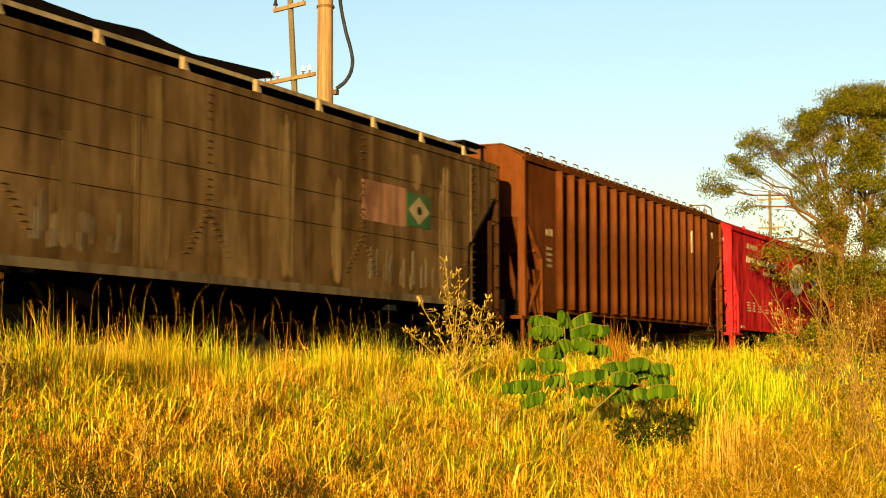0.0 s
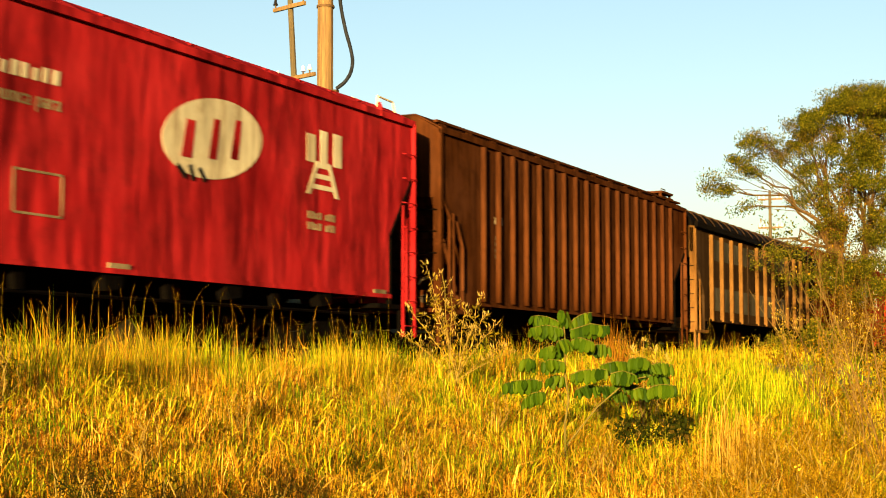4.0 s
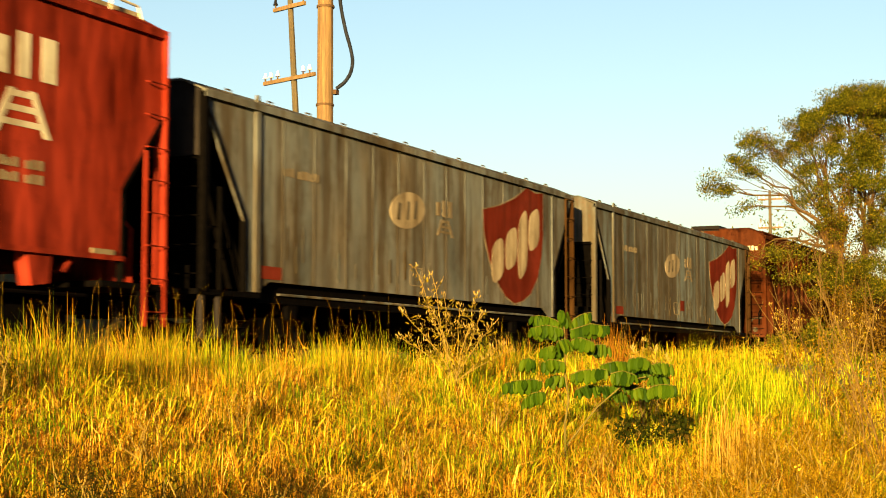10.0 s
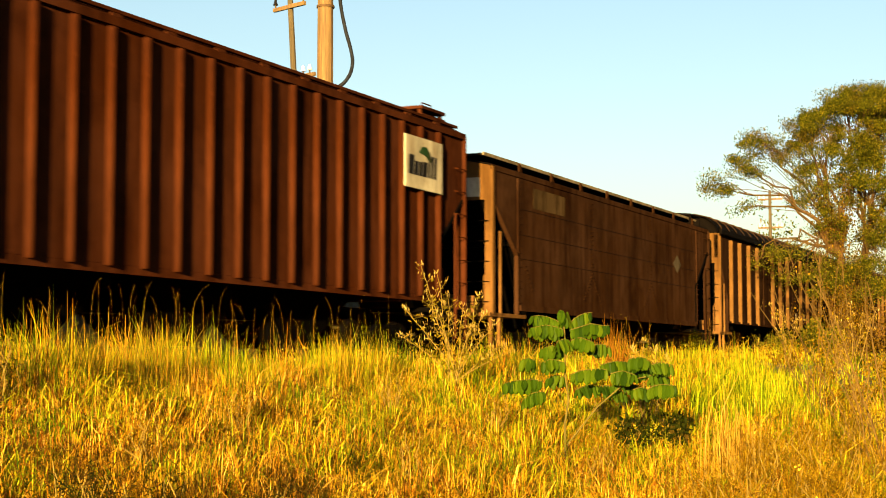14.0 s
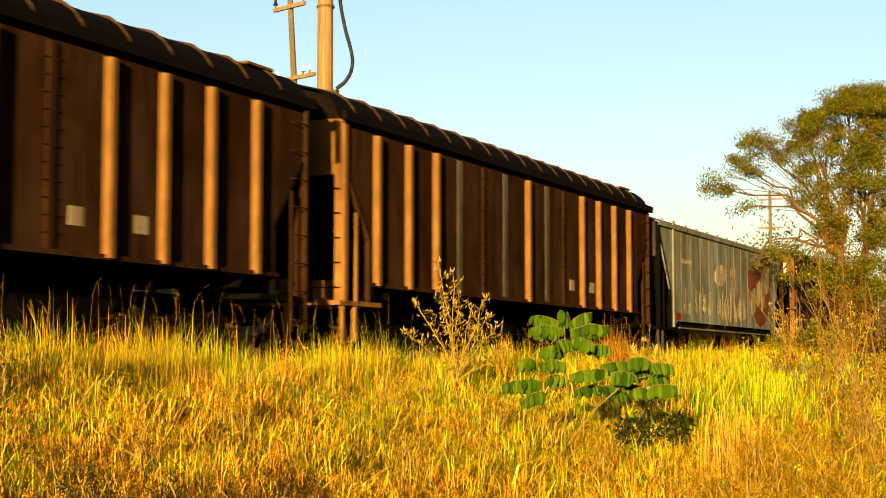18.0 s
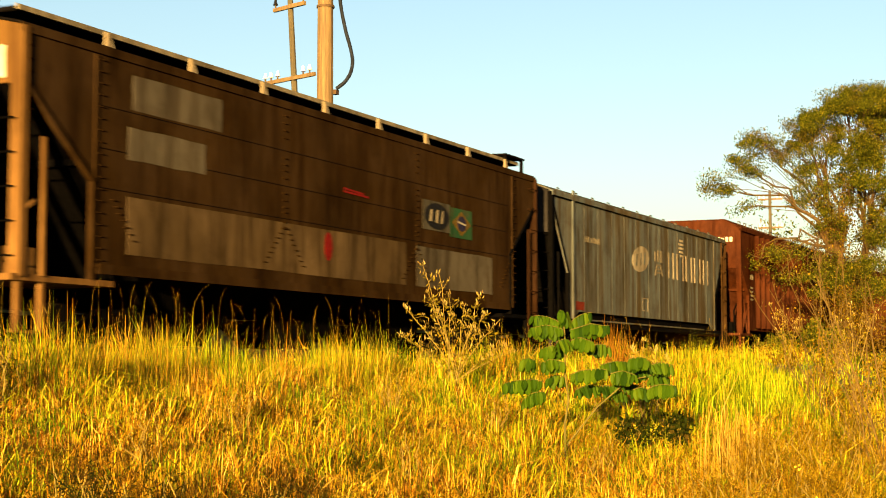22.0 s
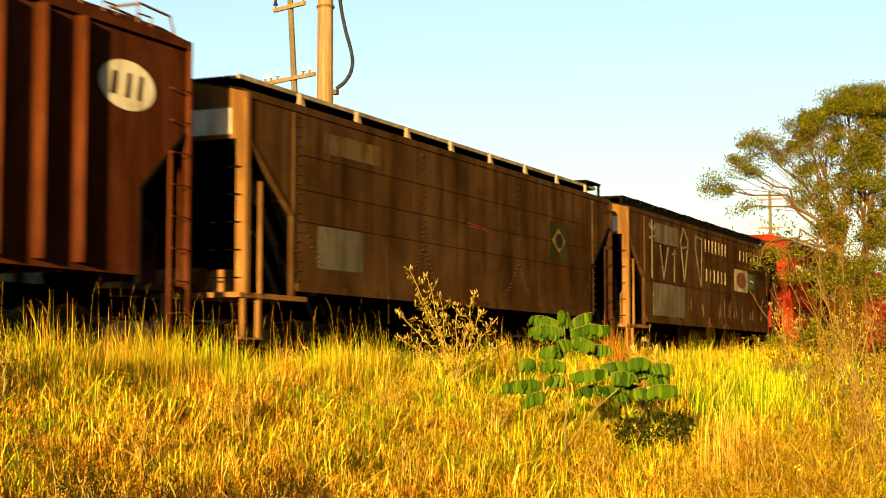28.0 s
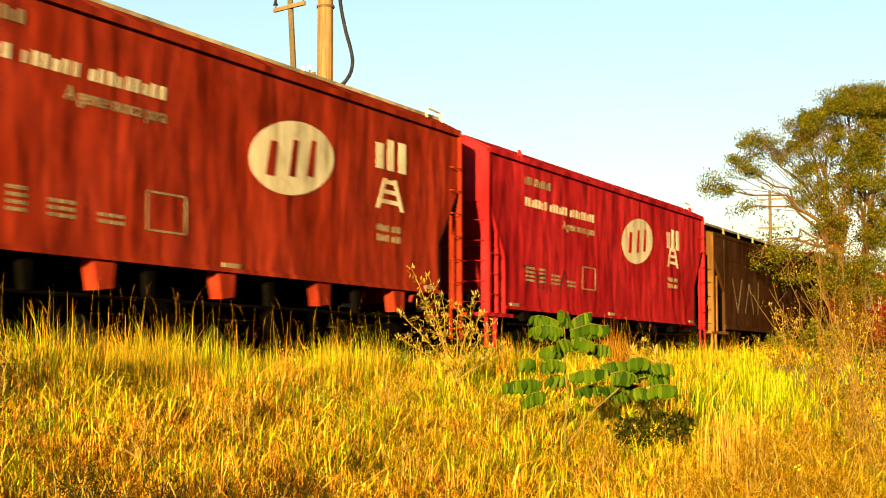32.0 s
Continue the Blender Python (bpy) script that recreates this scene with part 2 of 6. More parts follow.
sleeper_mesh = Geo().box(-0.12, 0.12, -1.35, 1.35, -0.35, -0.172).mesh("sleeper", SLEEPER)
for i in range(140):
    part("sleeper", sleeper_mesh, SLEEPER, track, at=(4 + 0.62 * i, 0, 0))


# ---- the goods train ----
TRAIN = []          # (wagon, its front along the track at the start)
WHEELSETS = []      # (wheelset, its wagon's front)
NEAR = -1.5


def wheel_pair():
    g = Geo()
    n = 20
    for s in (-1, 1):
        for y0, y1, r in ((0.755, 0.79, 0.45), (0.79, 0.89, 0.42), (0.89, 0.93, 0.16)):
            k = len(g.v)
            for y in (y0 * s, y1 * s):
                g.v += [(r * math.cos(2 * math.pi * i / n), y, r * math.sin(2 * math.pi * i / n)) for i in range(n)]
            g.f += [(k + i, k + (i + 1) % n, k + n + (i + 1) % n, k + n + i) for i in range(n)]
            g.f += [tuple(k + i for i in range(n))[::-1], tuple(k + n + i for i in range(n))]
    g.tube([(0, -1.12, 0), (0, 1.12, 0)], 0.08, 10)
    for i in range(6):      # dished web with holes shown as bosses
        a = i * math.pi / 3
        g.box(0.27 * math.cos(a) - 0.03, 0.27 * math.cos(a) + 0.03, -0.905, -0.885, 0.27 * math.sin(a) - 0.03, 0.27 * math.sin(a) + 0.03)
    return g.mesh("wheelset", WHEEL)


def side_frame_mesh():
    g = Geo()
    g.slab([(-1.15, 0.36), (-1.15, 0.58), (-0.75, 0.62), (-0.35, 0.78), (0.35, 0.78), (0.75, 0.62), (1.15, 0.58), (1.15, 0.36), (0.72, 0.36), (0.62, 0.5), (0.3, 0.52), (0.3, 0.3), (0.42, 0.2), (-0.42, 0.2), (-0.3, 0.3), (-0.3, 0.52), (-0.62, 0.5), (-0.72, 0.36)], -0.07, 0.07)
    for x in (-0.9, 0.9):
        g.box(x - 0.13, x + 0.13, -0.12, 0.0, 0.32, 0.56)
    for x in (-0.2, 0.0, 0.2):
        g.tube([(x, -0.02, 0.22), (x, -0.02, 0.52)], 0.06, 8)
    return g.mesh("side_frame", UNDER)


WHEELS = wheel_pair()
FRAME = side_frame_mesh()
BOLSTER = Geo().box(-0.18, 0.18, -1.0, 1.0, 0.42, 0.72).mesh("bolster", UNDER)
RUNG_X = {}


def rung_mesh(length, mat, across=False):
    """A bent grab iron or rung, along the wagon or across it."""
    key = (round(length, 2), mat.name, across)
    if key not in RUNG_X:
        g = Geo()
        h = length / 2
        pts = [(-h, 0.06, 0), (-h, 0, 0), (h, 0, 0), (h, 0.06, 0)]
        if across:
            pts = [(0.06, -h, 0), (0, -h, 0), (0, h, 0), (0.06, h, 0)]
        g.tube(pts, 0.011, 5)
        RUNG_X[key] = g.mesh("rung", mat)
    return RUNG_X[key]


HOOPS = {}


def hoop_mesh(mat, w=0.24, h=0.10):
    key = (mat.name, w)
    if key not in HOOPS:
        HOOPS[key] = Geo().tube([(-w / 2, 0, 0), (-w / 2, 0, h), (w / 2, 0, h), (w / 2, 0, 0)], 0.016, 5).mesh("roof_hoop", mat)
    return HOOPS[key]


def bars(x0, x1, z0, z1, words, lean=0.0):
    """Rows of plain strokes for writing; words: how many strokes stand in each."""
    g = Geo()
    total = sum(words) + 0.8 * (len(words) - 1)
    step = (x1 - x0) / total
    x = x0
    for k in words:
        for i in range(k):
            top = z1 if (i * 7 + k) % 3 else z1 - 0.18 * (z1 - z0)
            w = step * (0.62 if (i + k) % 2 else 0.5)
            d = lean * (z1 - z0)
            g.slab([(x, z0), (x + w, z0), (x + w + d, top), (x + d, top)], NEAR - 0.012, NEAR - 0.005)
            x += step
        x += 0.8 * step
    return g


def writing(geo, mat, root):
    part("lettering", geo, mat, root)["kind"] = "stuff"


def words(text, x0, x1, z0, mat, root):
    """A line of real letters on the side, fitted to its length."""
    cu = bpy.data.curves.new("lettering", "FONT")
    cu.body, cu.size, cu.extrude, cu.shear = text, 1.0, 0.004, 0.12
    tmp = bpy.data.objects.new("lettering", cu)
    m = bpy.data.meshes.new_from_object(tmp)
    bpy.data.objects.remove(tmp)
    wide = max(v.co.x for v in m.vertices)
    k = (x1 - x0) / wide
    for v in m.vertices:
        v.co = (x0 + v.co.x * k, NEAR - 0.006 - v.co.z, z0 + v.co.y * k)
    m.materials.clear()
    m.materials.append(mat)
    part("lettering", m, mat, root)["kind"] = "stuff"


def plate(x0, x1, z0, z1, lift=0.004):
    return Geo().box(x0, x1, NEAR - lift - 0.004, NEAR - 0.001, z0, z1)


def outline(x0, x1, z0, z1, w=0.03):
    g = Geo()
    for a, b, c, d in ((x0, x1, z0, z0 + w), (x0, x1, z1 - w, z1), (x0, x0 + w, z0, z1), (x1 - w, x1, z0, z1)):
        g.box(a, b, NEAR - 0.009, NEAR - 0.002, c, d)
    return g


def oval_badge(root, cx, cz, rx, rz, ground_mat, mark_mat, label, tilt=0.11, lift=0.004):
    """An oval, tipped up towards the rear, with three plain leaning bars."""
    pts = []
    for i in range(36):
        a = 2 * math.pi * i / 36
        u = rx * math.cos(a)
        pts.append((cx + u, cz + rz * math.sin(a) + tilt * u))
    o = part("oval_badge", Geo().slab(pts, NEAR - lift - 0.006, NEAR - 0.002), ground_mat, root, label)
    for x, w, h in ((-0.55, 0.34, 0.46), (-0.02, 0.26, 0.5), (0.42, 0.26, 0.5)):
        x0, ww, hh, zc = cx + x * rx, w * rx, h * rz, cz + tilt * x * rx
        part("badge_bar", Geo().slab([(x0 - 0.1 * rx, zc - hh), (x0 - 0.1 * rx + ww * 0.6, zc - hh), (x0 + ww * 0.5, zc + hh), (x0 + ww * 0.02, zc + hh)], NEAR - lift - 0.012, NEAR - lift - 0.007), mark_mat, o)
    return o


def bridge_badge(root, x, z, w, h, mat):
    """A little stepped bridge shape of bars."""
    g = Geo()
    for k, (a, b) in enumerate(((0.25, 0.75), (0.18, 0.82), (0.08, 0.92))):
        zz = z + h * (0.82 - 0.32 * k)
        g.slab([(x + a * w, zz), (x + b * w, zz), (x + b * w, zz + 0.14 * h), (x + a * w, zz + 0.14 * h)], NEAR - 0.01, NEAR - 0.003)
    for s in (0, 1):
        p = [(0.0, 0.0), (0.12, 0.0), (0.38, 1.0), (0.28, 1.0)]
        g.slab([(x + (u if not s else 1 - u) * w, z + v * h) for u, v in p], NEAR - 0.0105, NEAR - 0.003)
    part("bridge_badge", g, mat, root)


def flag(root, x0, x1, z0, z1, green, yellow, blue, band=None, lift=0.012, core=1.0):
    f = part("painted_flag", plate(x0, x1, z0, z1, lift), green, root, "small painted green flag with a diamond")
    cx, cz, w, h = (x0 + x1) / 2, (z0 + z1) / 2, (x1 - x0) * 0.44, (z1 - z0) * 0.42
    y = NEAR - lift - 0.0045
    part("diamond", Geo().slab([(cx - w, cz), (cx, cz - h), (cx + w, cz), (cx, cz + h)], y - 0.004, y), yellow, f)
    part("disc", Geo().disc((cx, cz), w * 0.45 * core, y - 0.0085, y - 0.0045, 20, h * 0.62 * core), blue, f)
    if band:
        part("band", Geo().slab([(cx - w * 0.44, cz + 0.01), (cx + w * 0.44, cz - 0.03), (cx + w * 0.44, cz), (cx - w * 0.44, cz + 0.05)], y - 0.013, y - 0.009), band, f)


SPEC = {
    # eave, sill, inset of the cut corner, its upper and lower height, roof profile rise and half width of the flat top
    "ribbed": dict(ze=4.62, zs=1.36, ci=1.12, z1=3.3, z2=2.42, rise=0.27, flat=1.0, post=0.16),
    "smooth": dict(ze=4.55, zs=1.27, ci=0.95, z1=3.45, z2=2.35, rise=0.25, flat=1.0, post=0.17),
    "tall": dict(ze=4.66, zs=1.44, ci=0.95, z1=3.4, z2=2.35, rise=0.27, flat=1.0, post=0.17),
    "grey": dict(ze=4.03, zs=1.32, ci=1.15, z1=3.82, z2=2.2, rise=0.17, flat=1.1, post=0.11),
    "riveted": dict(ze=4.2, zs=1.27, ci=1.45, z1=3.5, z2=2.4, rise=0.2, flat=0.6, post=0.18),
    "pilaster": dict(ze=4.24, zs=1.45, ci=0.95, z1=3.3, z2=2.2, rise=0.36, flat=0.35, post=0.2),
}


BOW = [(y, z * 1.16) for y, z in [(-1.5, 0.0), (-1.42, 0.16), (-1.3, 0.29), (-1.1, 0.41), (-0.6, 0.52), (0.0, 0.56), (0.6, 0.52), (1.1, 0.41), (1.3, 0.29), (1.42, 0.16), (1.5, 0.0)]]


def wagon(kind, front, L, mat, label, end_mat=None, dark=None, front_ladder=True):
    """The body, ends, roof, running gear and fittings that all the hopper wagons have. x runs back from the front corner, z up from the rails."""
    S = SPEC[kind]
    ze, zs, ci, z1, z2, rise, flat = S["ze"], S["zs"], S["ci"], S["z1"], S["z2"], S["rise"], S["flat"]
    end_mat = end_mat or mat
    dark = dark or mat
    root = tagged(new("hopper_wagon"), label, "wagon", "goods train wagons")
    root.empty_display_size = 0.5
    root.location = (front - 5.73, MID, RAIL)
    TRAIN.append((root, front))

    # sides
    for s in (-1, 1):
        if kind == "grey":
            foot = [(L - ci, 1.14), (L - ci - 0.35, 1.14), (L - ci - 0.75, zs), (ci + 0.75, zs), (ci + 0.35, 1.14), (ci, 1.14)]
        else:
            foot = [(L - ci, zs), (ci, zs)]
        poly = [(0.03, ze), (0.03, z1), (ci, z2)] + foot[::-1] + [(L - ci, z2), (L - 0.03, z1), (L - 0.03, ze)]
        part("side_wall", Geo().slab(poly, s * 1.5, s * 1.47), mat, root)
    # upper end walls, slope sheets, roof
    if kind == "pilaster":
        prof = [(y, ze + z) for y, z in BOW]
    else:
        prof = [(-1.5, ze), (-flat, ze + rise), (flat, ze + rise), (1.5, ze)]
    for x, d in ((0.03, 1), (L - 0.03, -1)):
        zl = ze - 0.95 if kind == "grey" else z1 - 0.02
        low = [(1.46, ze), (1.46, zl), (-1.46, zl), (-1.46, ze)]
        upper = prof[1:-1]
        if kind == "pilaster":
            part("roof_end", Geo().loft(prof, x - 0.012 * d, x - 0.002 * d), dark, root)
            upper = [(-1.46, ze + 0.02), (1.46, ze + 0.02)]
            bow = [(1.3 * math.cos(math.pi * (1 - i / 12)), ze - 0.78 + 0.42 * math.sin(math.pi * i / 12)) for i in range(13)]
            part("end_arch", Geo().loft([(-1.46, ze - 0.06), (-1.46, ze - 0.78)] + bow + [(1.46, ze - 0.78), (1.46, ze - 0.06)], x - 0.03 * d, x - 0.004 * d), end_mat, root)
        part("end_wall", Geo().loft(upper + low, x, x + 0.03 * d), mat if end_mat is BROWN_C else end_mat, root)
        # the hopper's slope sheet runs down and in, with a stiffening flange across its foot
        run = (zl - 1.2) * ci / (z1 - z2)
        a, b = x + 0.04 * d, x + (0.04 + run) * d
        # near-black sheet colour paints the shade inside the open end
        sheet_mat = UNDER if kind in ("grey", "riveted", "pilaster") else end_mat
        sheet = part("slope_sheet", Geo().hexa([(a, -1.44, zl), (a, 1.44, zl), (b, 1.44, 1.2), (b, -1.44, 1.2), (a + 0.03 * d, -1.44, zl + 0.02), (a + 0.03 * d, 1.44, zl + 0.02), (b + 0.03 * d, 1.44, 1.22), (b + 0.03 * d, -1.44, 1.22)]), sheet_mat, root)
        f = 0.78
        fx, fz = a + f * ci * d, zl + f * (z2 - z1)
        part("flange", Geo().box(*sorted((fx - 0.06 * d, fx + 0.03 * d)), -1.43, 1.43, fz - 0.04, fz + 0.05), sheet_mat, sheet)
    over = 0.18 if kind == "pilaster" else 0.0
    g = Geo()
    n = len(prof)
    up = [(y, z + 0.03) for y, z in prof]
    g.loft(prof + up[::-1], -over, L + over)
    part("roof", g, dark, root)
    out = 1.524 if kind == "riveted" else 1.56
    part("eave_rail", Geo().box(0, L, -out, -1.5, ze - 0.10, ze + 0.015), dark if kind in ("pilaster",) else mat, root)
    part("eave_rail", Geo().box(0, L, 1.5, 1.56, ze - 0.10, ze + 0.015), mat, root)
    # corner posts, cut-corner channels, short posts
    back = {"grey": BROWN_D, "riveted": PIL_A, "pilaster": PIL_A}.get(kind, mat)
    w = S["post"]
    for x, d in ((0, 1), (L, -1)):
        for s in (-1, 1):
            y0, y1 = sorted((s * 1.545, s * (1.545 - w)))
            # UNDER on grey front posts puts the gap's shade into their colour
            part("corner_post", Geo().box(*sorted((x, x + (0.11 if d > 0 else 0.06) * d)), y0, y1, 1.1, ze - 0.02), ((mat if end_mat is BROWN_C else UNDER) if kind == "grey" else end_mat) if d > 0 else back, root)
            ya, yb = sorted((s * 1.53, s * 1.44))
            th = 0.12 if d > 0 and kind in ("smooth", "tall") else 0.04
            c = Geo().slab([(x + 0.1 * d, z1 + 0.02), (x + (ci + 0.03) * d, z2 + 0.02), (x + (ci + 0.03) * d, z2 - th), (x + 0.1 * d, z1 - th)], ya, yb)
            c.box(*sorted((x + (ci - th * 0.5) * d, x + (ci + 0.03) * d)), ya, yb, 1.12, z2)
            # shade as colour again: grey wagons and every rear channel
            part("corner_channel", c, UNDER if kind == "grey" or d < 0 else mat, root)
        # platform, steps, draft gear, coupler; UNDER here paints shade, mostly on the rear ones
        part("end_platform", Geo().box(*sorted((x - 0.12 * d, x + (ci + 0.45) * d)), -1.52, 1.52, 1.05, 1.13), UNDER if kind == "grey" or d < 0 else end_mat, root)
        part("coupler", Geo().box(*sorted((x - 0.45 * d, x + 0.6 * d)), -0.17, 0.17, 0.74, 1.0).box(*sorted((x - 0.72 * d, x - 0.45 * d)), -0.14, 0.17, 0.7, 1.04), UNDER, root)
        for s in (-1, 1):
            st = Geo()
            for u in (0.02, 0.46):
                st.box(*sorted((x + u * d, x + (u + 0.06) * d)), *sorted((s * 1.5, s * 1.44)), 0.42, 1.06)
            st.box(*sorted((x + 0.02 * d, x + 0.52 * d)), *sorted((s * 1.51, s * 1.38)), 0.42, 0.45)
            part("step_stirrup", st, end_mat if d > 0 else UNDER, root)
        # air brake gear on the platform
        br = Geo().tube([(x + 0.5 * d, -0.5, 1.35), (x + 0.5 * d, 0.5, 1.35)], 0.2, 10)
        br.box(*sorted((x + 0.3 * d, x + 0.75 * d)), -1.15, -0.75, 1.13, 1.5).tube([(x + 0.35 * d, -1.2, 1.14), (x + 0.35 * d, -1.2, 1.9), (x + 0.7 * d, -1.2, 2.1)], 0.03, 6)
        part("brake_gear", br, end_mat if (d < 0) != (kind in ("riveted", "pilaster")) else UNDER, root)
        hose = Geo().tube([(x - 0.35 * d, -0.35, 0.95), (x - 0.55 * d, -0.38, 0.7), (x - 0.75 * d, -0.36, 0.55)], 0.025, 6)
        part("brake_hose", hose, BLACK, root)
    # ladders: the front one across the end, the rear one along the side
    if front_ladder:
        lad = part("ladder", Geo().box(0.42, 0.465, -1.55, -1.5, 1.12, z2 + 0.45), UNDER if kind == "grey" else end_mat, root)
        # dark rungs: the end's shade is put into their colour
        rung_mat = end_mat if kind in ("smooth", "tall") else UNDER
        for i in range(5):
            part("rung", rung_mesh(0.5, rung_mat, True), rung_mat, lad, at=(-0.06, -1.2, 1.35 + 0.42 * i))
        if kind in ("smooth", "tall"):
            for i in range(3):
                part("rung", rung_mesh(0.46, end_mat), end_mat, lad, at=(0.28, -1.57, 1.5 + 0.42 * i))
    lad = part("ladder", Geo().box(L - 0.5, L - 0.46, -1.56, -1.52, 0.55, z2 + 0.6 if kind != "grey" else ze - 0.02).box(L - 0.07, L - 0.03, -1.58, -1.545, 0.55, ze - 0.05), back, root)
    for i in range(8):
        part("rung", rung_mesh(0.46, back), back, lad, at=(L - 0.26, -1.59, 0.75 + 0.45 * i))
    # running gear and bottom, near-black so that their colour carries the shade
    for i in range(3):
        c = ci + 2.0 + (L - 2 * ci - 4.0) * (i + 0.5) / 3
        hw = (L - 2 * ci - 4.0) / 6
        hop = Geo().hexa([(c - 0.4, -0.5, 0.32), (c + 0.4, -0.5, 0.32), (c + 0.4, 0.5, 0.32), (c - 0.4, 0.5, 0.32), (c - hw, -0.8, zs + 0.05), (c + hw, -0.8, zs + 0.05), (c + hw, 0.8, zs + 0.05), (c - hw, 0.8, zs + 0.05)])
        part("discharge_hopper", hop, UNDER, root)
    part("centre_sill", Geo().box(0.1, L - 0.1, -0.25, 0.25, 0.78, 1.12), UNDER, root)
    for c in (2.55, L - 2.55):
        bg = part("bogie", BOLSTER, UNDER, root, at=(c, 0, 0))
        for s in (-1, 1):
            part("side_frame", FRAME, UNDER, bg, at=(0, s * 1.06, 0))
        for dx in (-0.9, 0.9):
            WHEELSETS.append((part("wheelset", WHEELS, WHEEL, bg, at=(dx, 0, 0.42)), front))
    return root, S


def ribs(root, S, xs, mat, w=0.17, d=0.13, top=-0.12, foot=0.0, far=True, k=0.3):
    """Pressed upright ribs on both sides, each a part on one shared mesh."""
    z0, z1 = S["zs"] + foot, S["ze"] + top
    g = Geo()
    if k is None:      # pressed round
        p = [(-w / 2 * math.cos(math.pi * i / 8), -d * math.sin(math.pi * i / 8) ** 0.55) for i in range(9)]
    else:
        p = [(-w / 2, 0.0), (-w * k, -d), (w * k, -d), (w / 2, 0.0)]
    n = len(p)
    g.v = [(x, y, z0 - 0.03) for x, y in p] + [(x, y, z1) for x, y in p]
    g.f = [tuple(range(n)), tuple(range(2 * n - 1, n - 1, -1))] + [(i, (i + 1) % n, n + (i + 1) % n, n + i) for i in range(n)]
    m = g.mesh("rib", mat)
    if k is None:
        m.polygons.foreach_set("use_smooth", [True] * len(m.polygons))
    for x in xs:
        part("rib", m, mat, root, at=(x, NEAR, 0))
        if far:
            r = part("rib", m, mat, root, at=(x, -NEAR, 0))
            r.rotation_euler = (0, 0, math.pi)


def rib_wagon(front, L, mat, label, first, count, box=False, dark=None, deep=0.155):
    root, S = wagon("ribbed", front, L, mat, label, dark=dark, front_ladder=box)
    ribs(root, S, [first + 0.79 * i for i in range(count)], mat, w=0.12, d=deep, k=None)
    ze, ci = S["ze"], S["ci"]
    if box:
        cab = part("valve_box", Geo().box(0.25, 0.62, -1.42, -0.85, 1.16, 1.5), mat, root, "rusty brake valve gear on the end platform")
        part("valve_body", Geo().tube([(0.2, -1.1, 1.33), (0.3, -1.1, 1.33)], 0.09, 12).tube([(0.2, -0.95, 1.6), (0.34, -1.0, 1.72), (0.5, -1.3, 1.75)], 0.025, 6), DUSTY, cab)
        part("grab_rail", Geo().tube([(0.62, -1.53, 1.15), (0.62, -1.53, 3.0)], 0.032, 6).tube([(0.62, -1.53, 1.15), (0.56, -1.53, 0.9), (0.58, -1.53, 0.6)], 0.032, 6), mat, root)
        part("grab_rail", Geo().tube([(0.78, -1.53, 2.85), (1.02, -1.55, 2.35), (1.02, -1.55, 1.5)], 0.03, 6), mat, root)
    else:
        part("corner_brace", Geo().beam((0.3, -1.44, 1.16), (ci - 0.05, -1.44, 1.95), 0.05, 0.12, (0, 1, 0)), mat, root)
        part("corner_gusset", Geo().slab([(ci - 0.42, 2.16), (ci - 0.02, 2.16), (ci - 0.02, 1.2), (ci - 0.1, 1.2), (ci - 0.25, 1.72)], -1.47, -1.44), mat, root)
    part("sill_strip", Geo().box(S["ci"], L - S["ci"], -1.5, -1.44, S["zs"] - 0.12, S["zs"] - 0.003), mat, root)
    if box:      # a raised frame at the rear and slotted hatch boards along the roof
        g = Geo()
        for x in (L - 1.45, L - 0.55):
            for y in (-1.25, -0.55):
                g.box(x, x + 0.07, y, y + 0.07, ze + 0.02, ze + 0.36)
        g.box(L - 1.5, L - 0.43, -1.3, -0.45, ze + 0.34, ze + 0.40).box(L - 1.5, L - 0.43, -1.3, -1.24, ze + 0.20, ze + 0.25)
        g.tube([(L - 1.3, -1.2, ze + 0.40), (L - 1.3, -1.2, ze + 0.48), (L - 0.9, -1.2, ze + 0.48), (L - 0.9, -1.2, ze + 0.40)], 0.014, 5)
        part("roof_frame", g, mat, root)
        # a rail along the roof's edge, held off on short blocks so that slots show under it
        part("roof_edge_rail", Geo().box(0.1, L - 0.1, -1.42, -1.34, ze + 0.13, ze + 0.18), mat, root)
        block = Geo().box(-0.12, 0.12, -1.41, -1.35, ze + 0.03, ze + 0.13).mesh("rail_block", mat)
        for i in range(13):
            part("rail_block", block, mat, root, at=(0.4 + 1.28 * i, 0, 0))
        for i in range(11):
            part("hatch_board", Geo().box(0.5 + 1.28 * i, 1.66 + 1.28 * i, -0.95, 0.95, ze + 0.25, ze + 0.315), mat, root)
        part("roof_box", Geo().box(0.0, 1.1, 0.1, 1.1, ze + 0.24, ze + 0.42), BLACK, root)
    else:
        for i in range(int(L / 0.79) - 1):
            part("roof_hoop", hoop_mesh(RAILHEAD, 0.3, 0.17), RAILHEAD, root, at=(0.8 + 0.79 * i, -1.3, ze + 0.1))
        g = Geo()
        for y in (-1.3, -0.8):
            g.tube([(L - 1.0, y, ze + 0.05), (L - 0.95, y, ze + 0.42), (L - 0.2, y, ze + 0.38), (L - 0.02, y, ze + 0.0)], 0.02, 6)
        g.tube([(L - 0.9, -1.3, ze + 0.42), (L - 0.9, -0.8, ze + 0.42)], 0.02, 6)
        part("roof_rail", g, RAILHEAD, root)
    return root, S


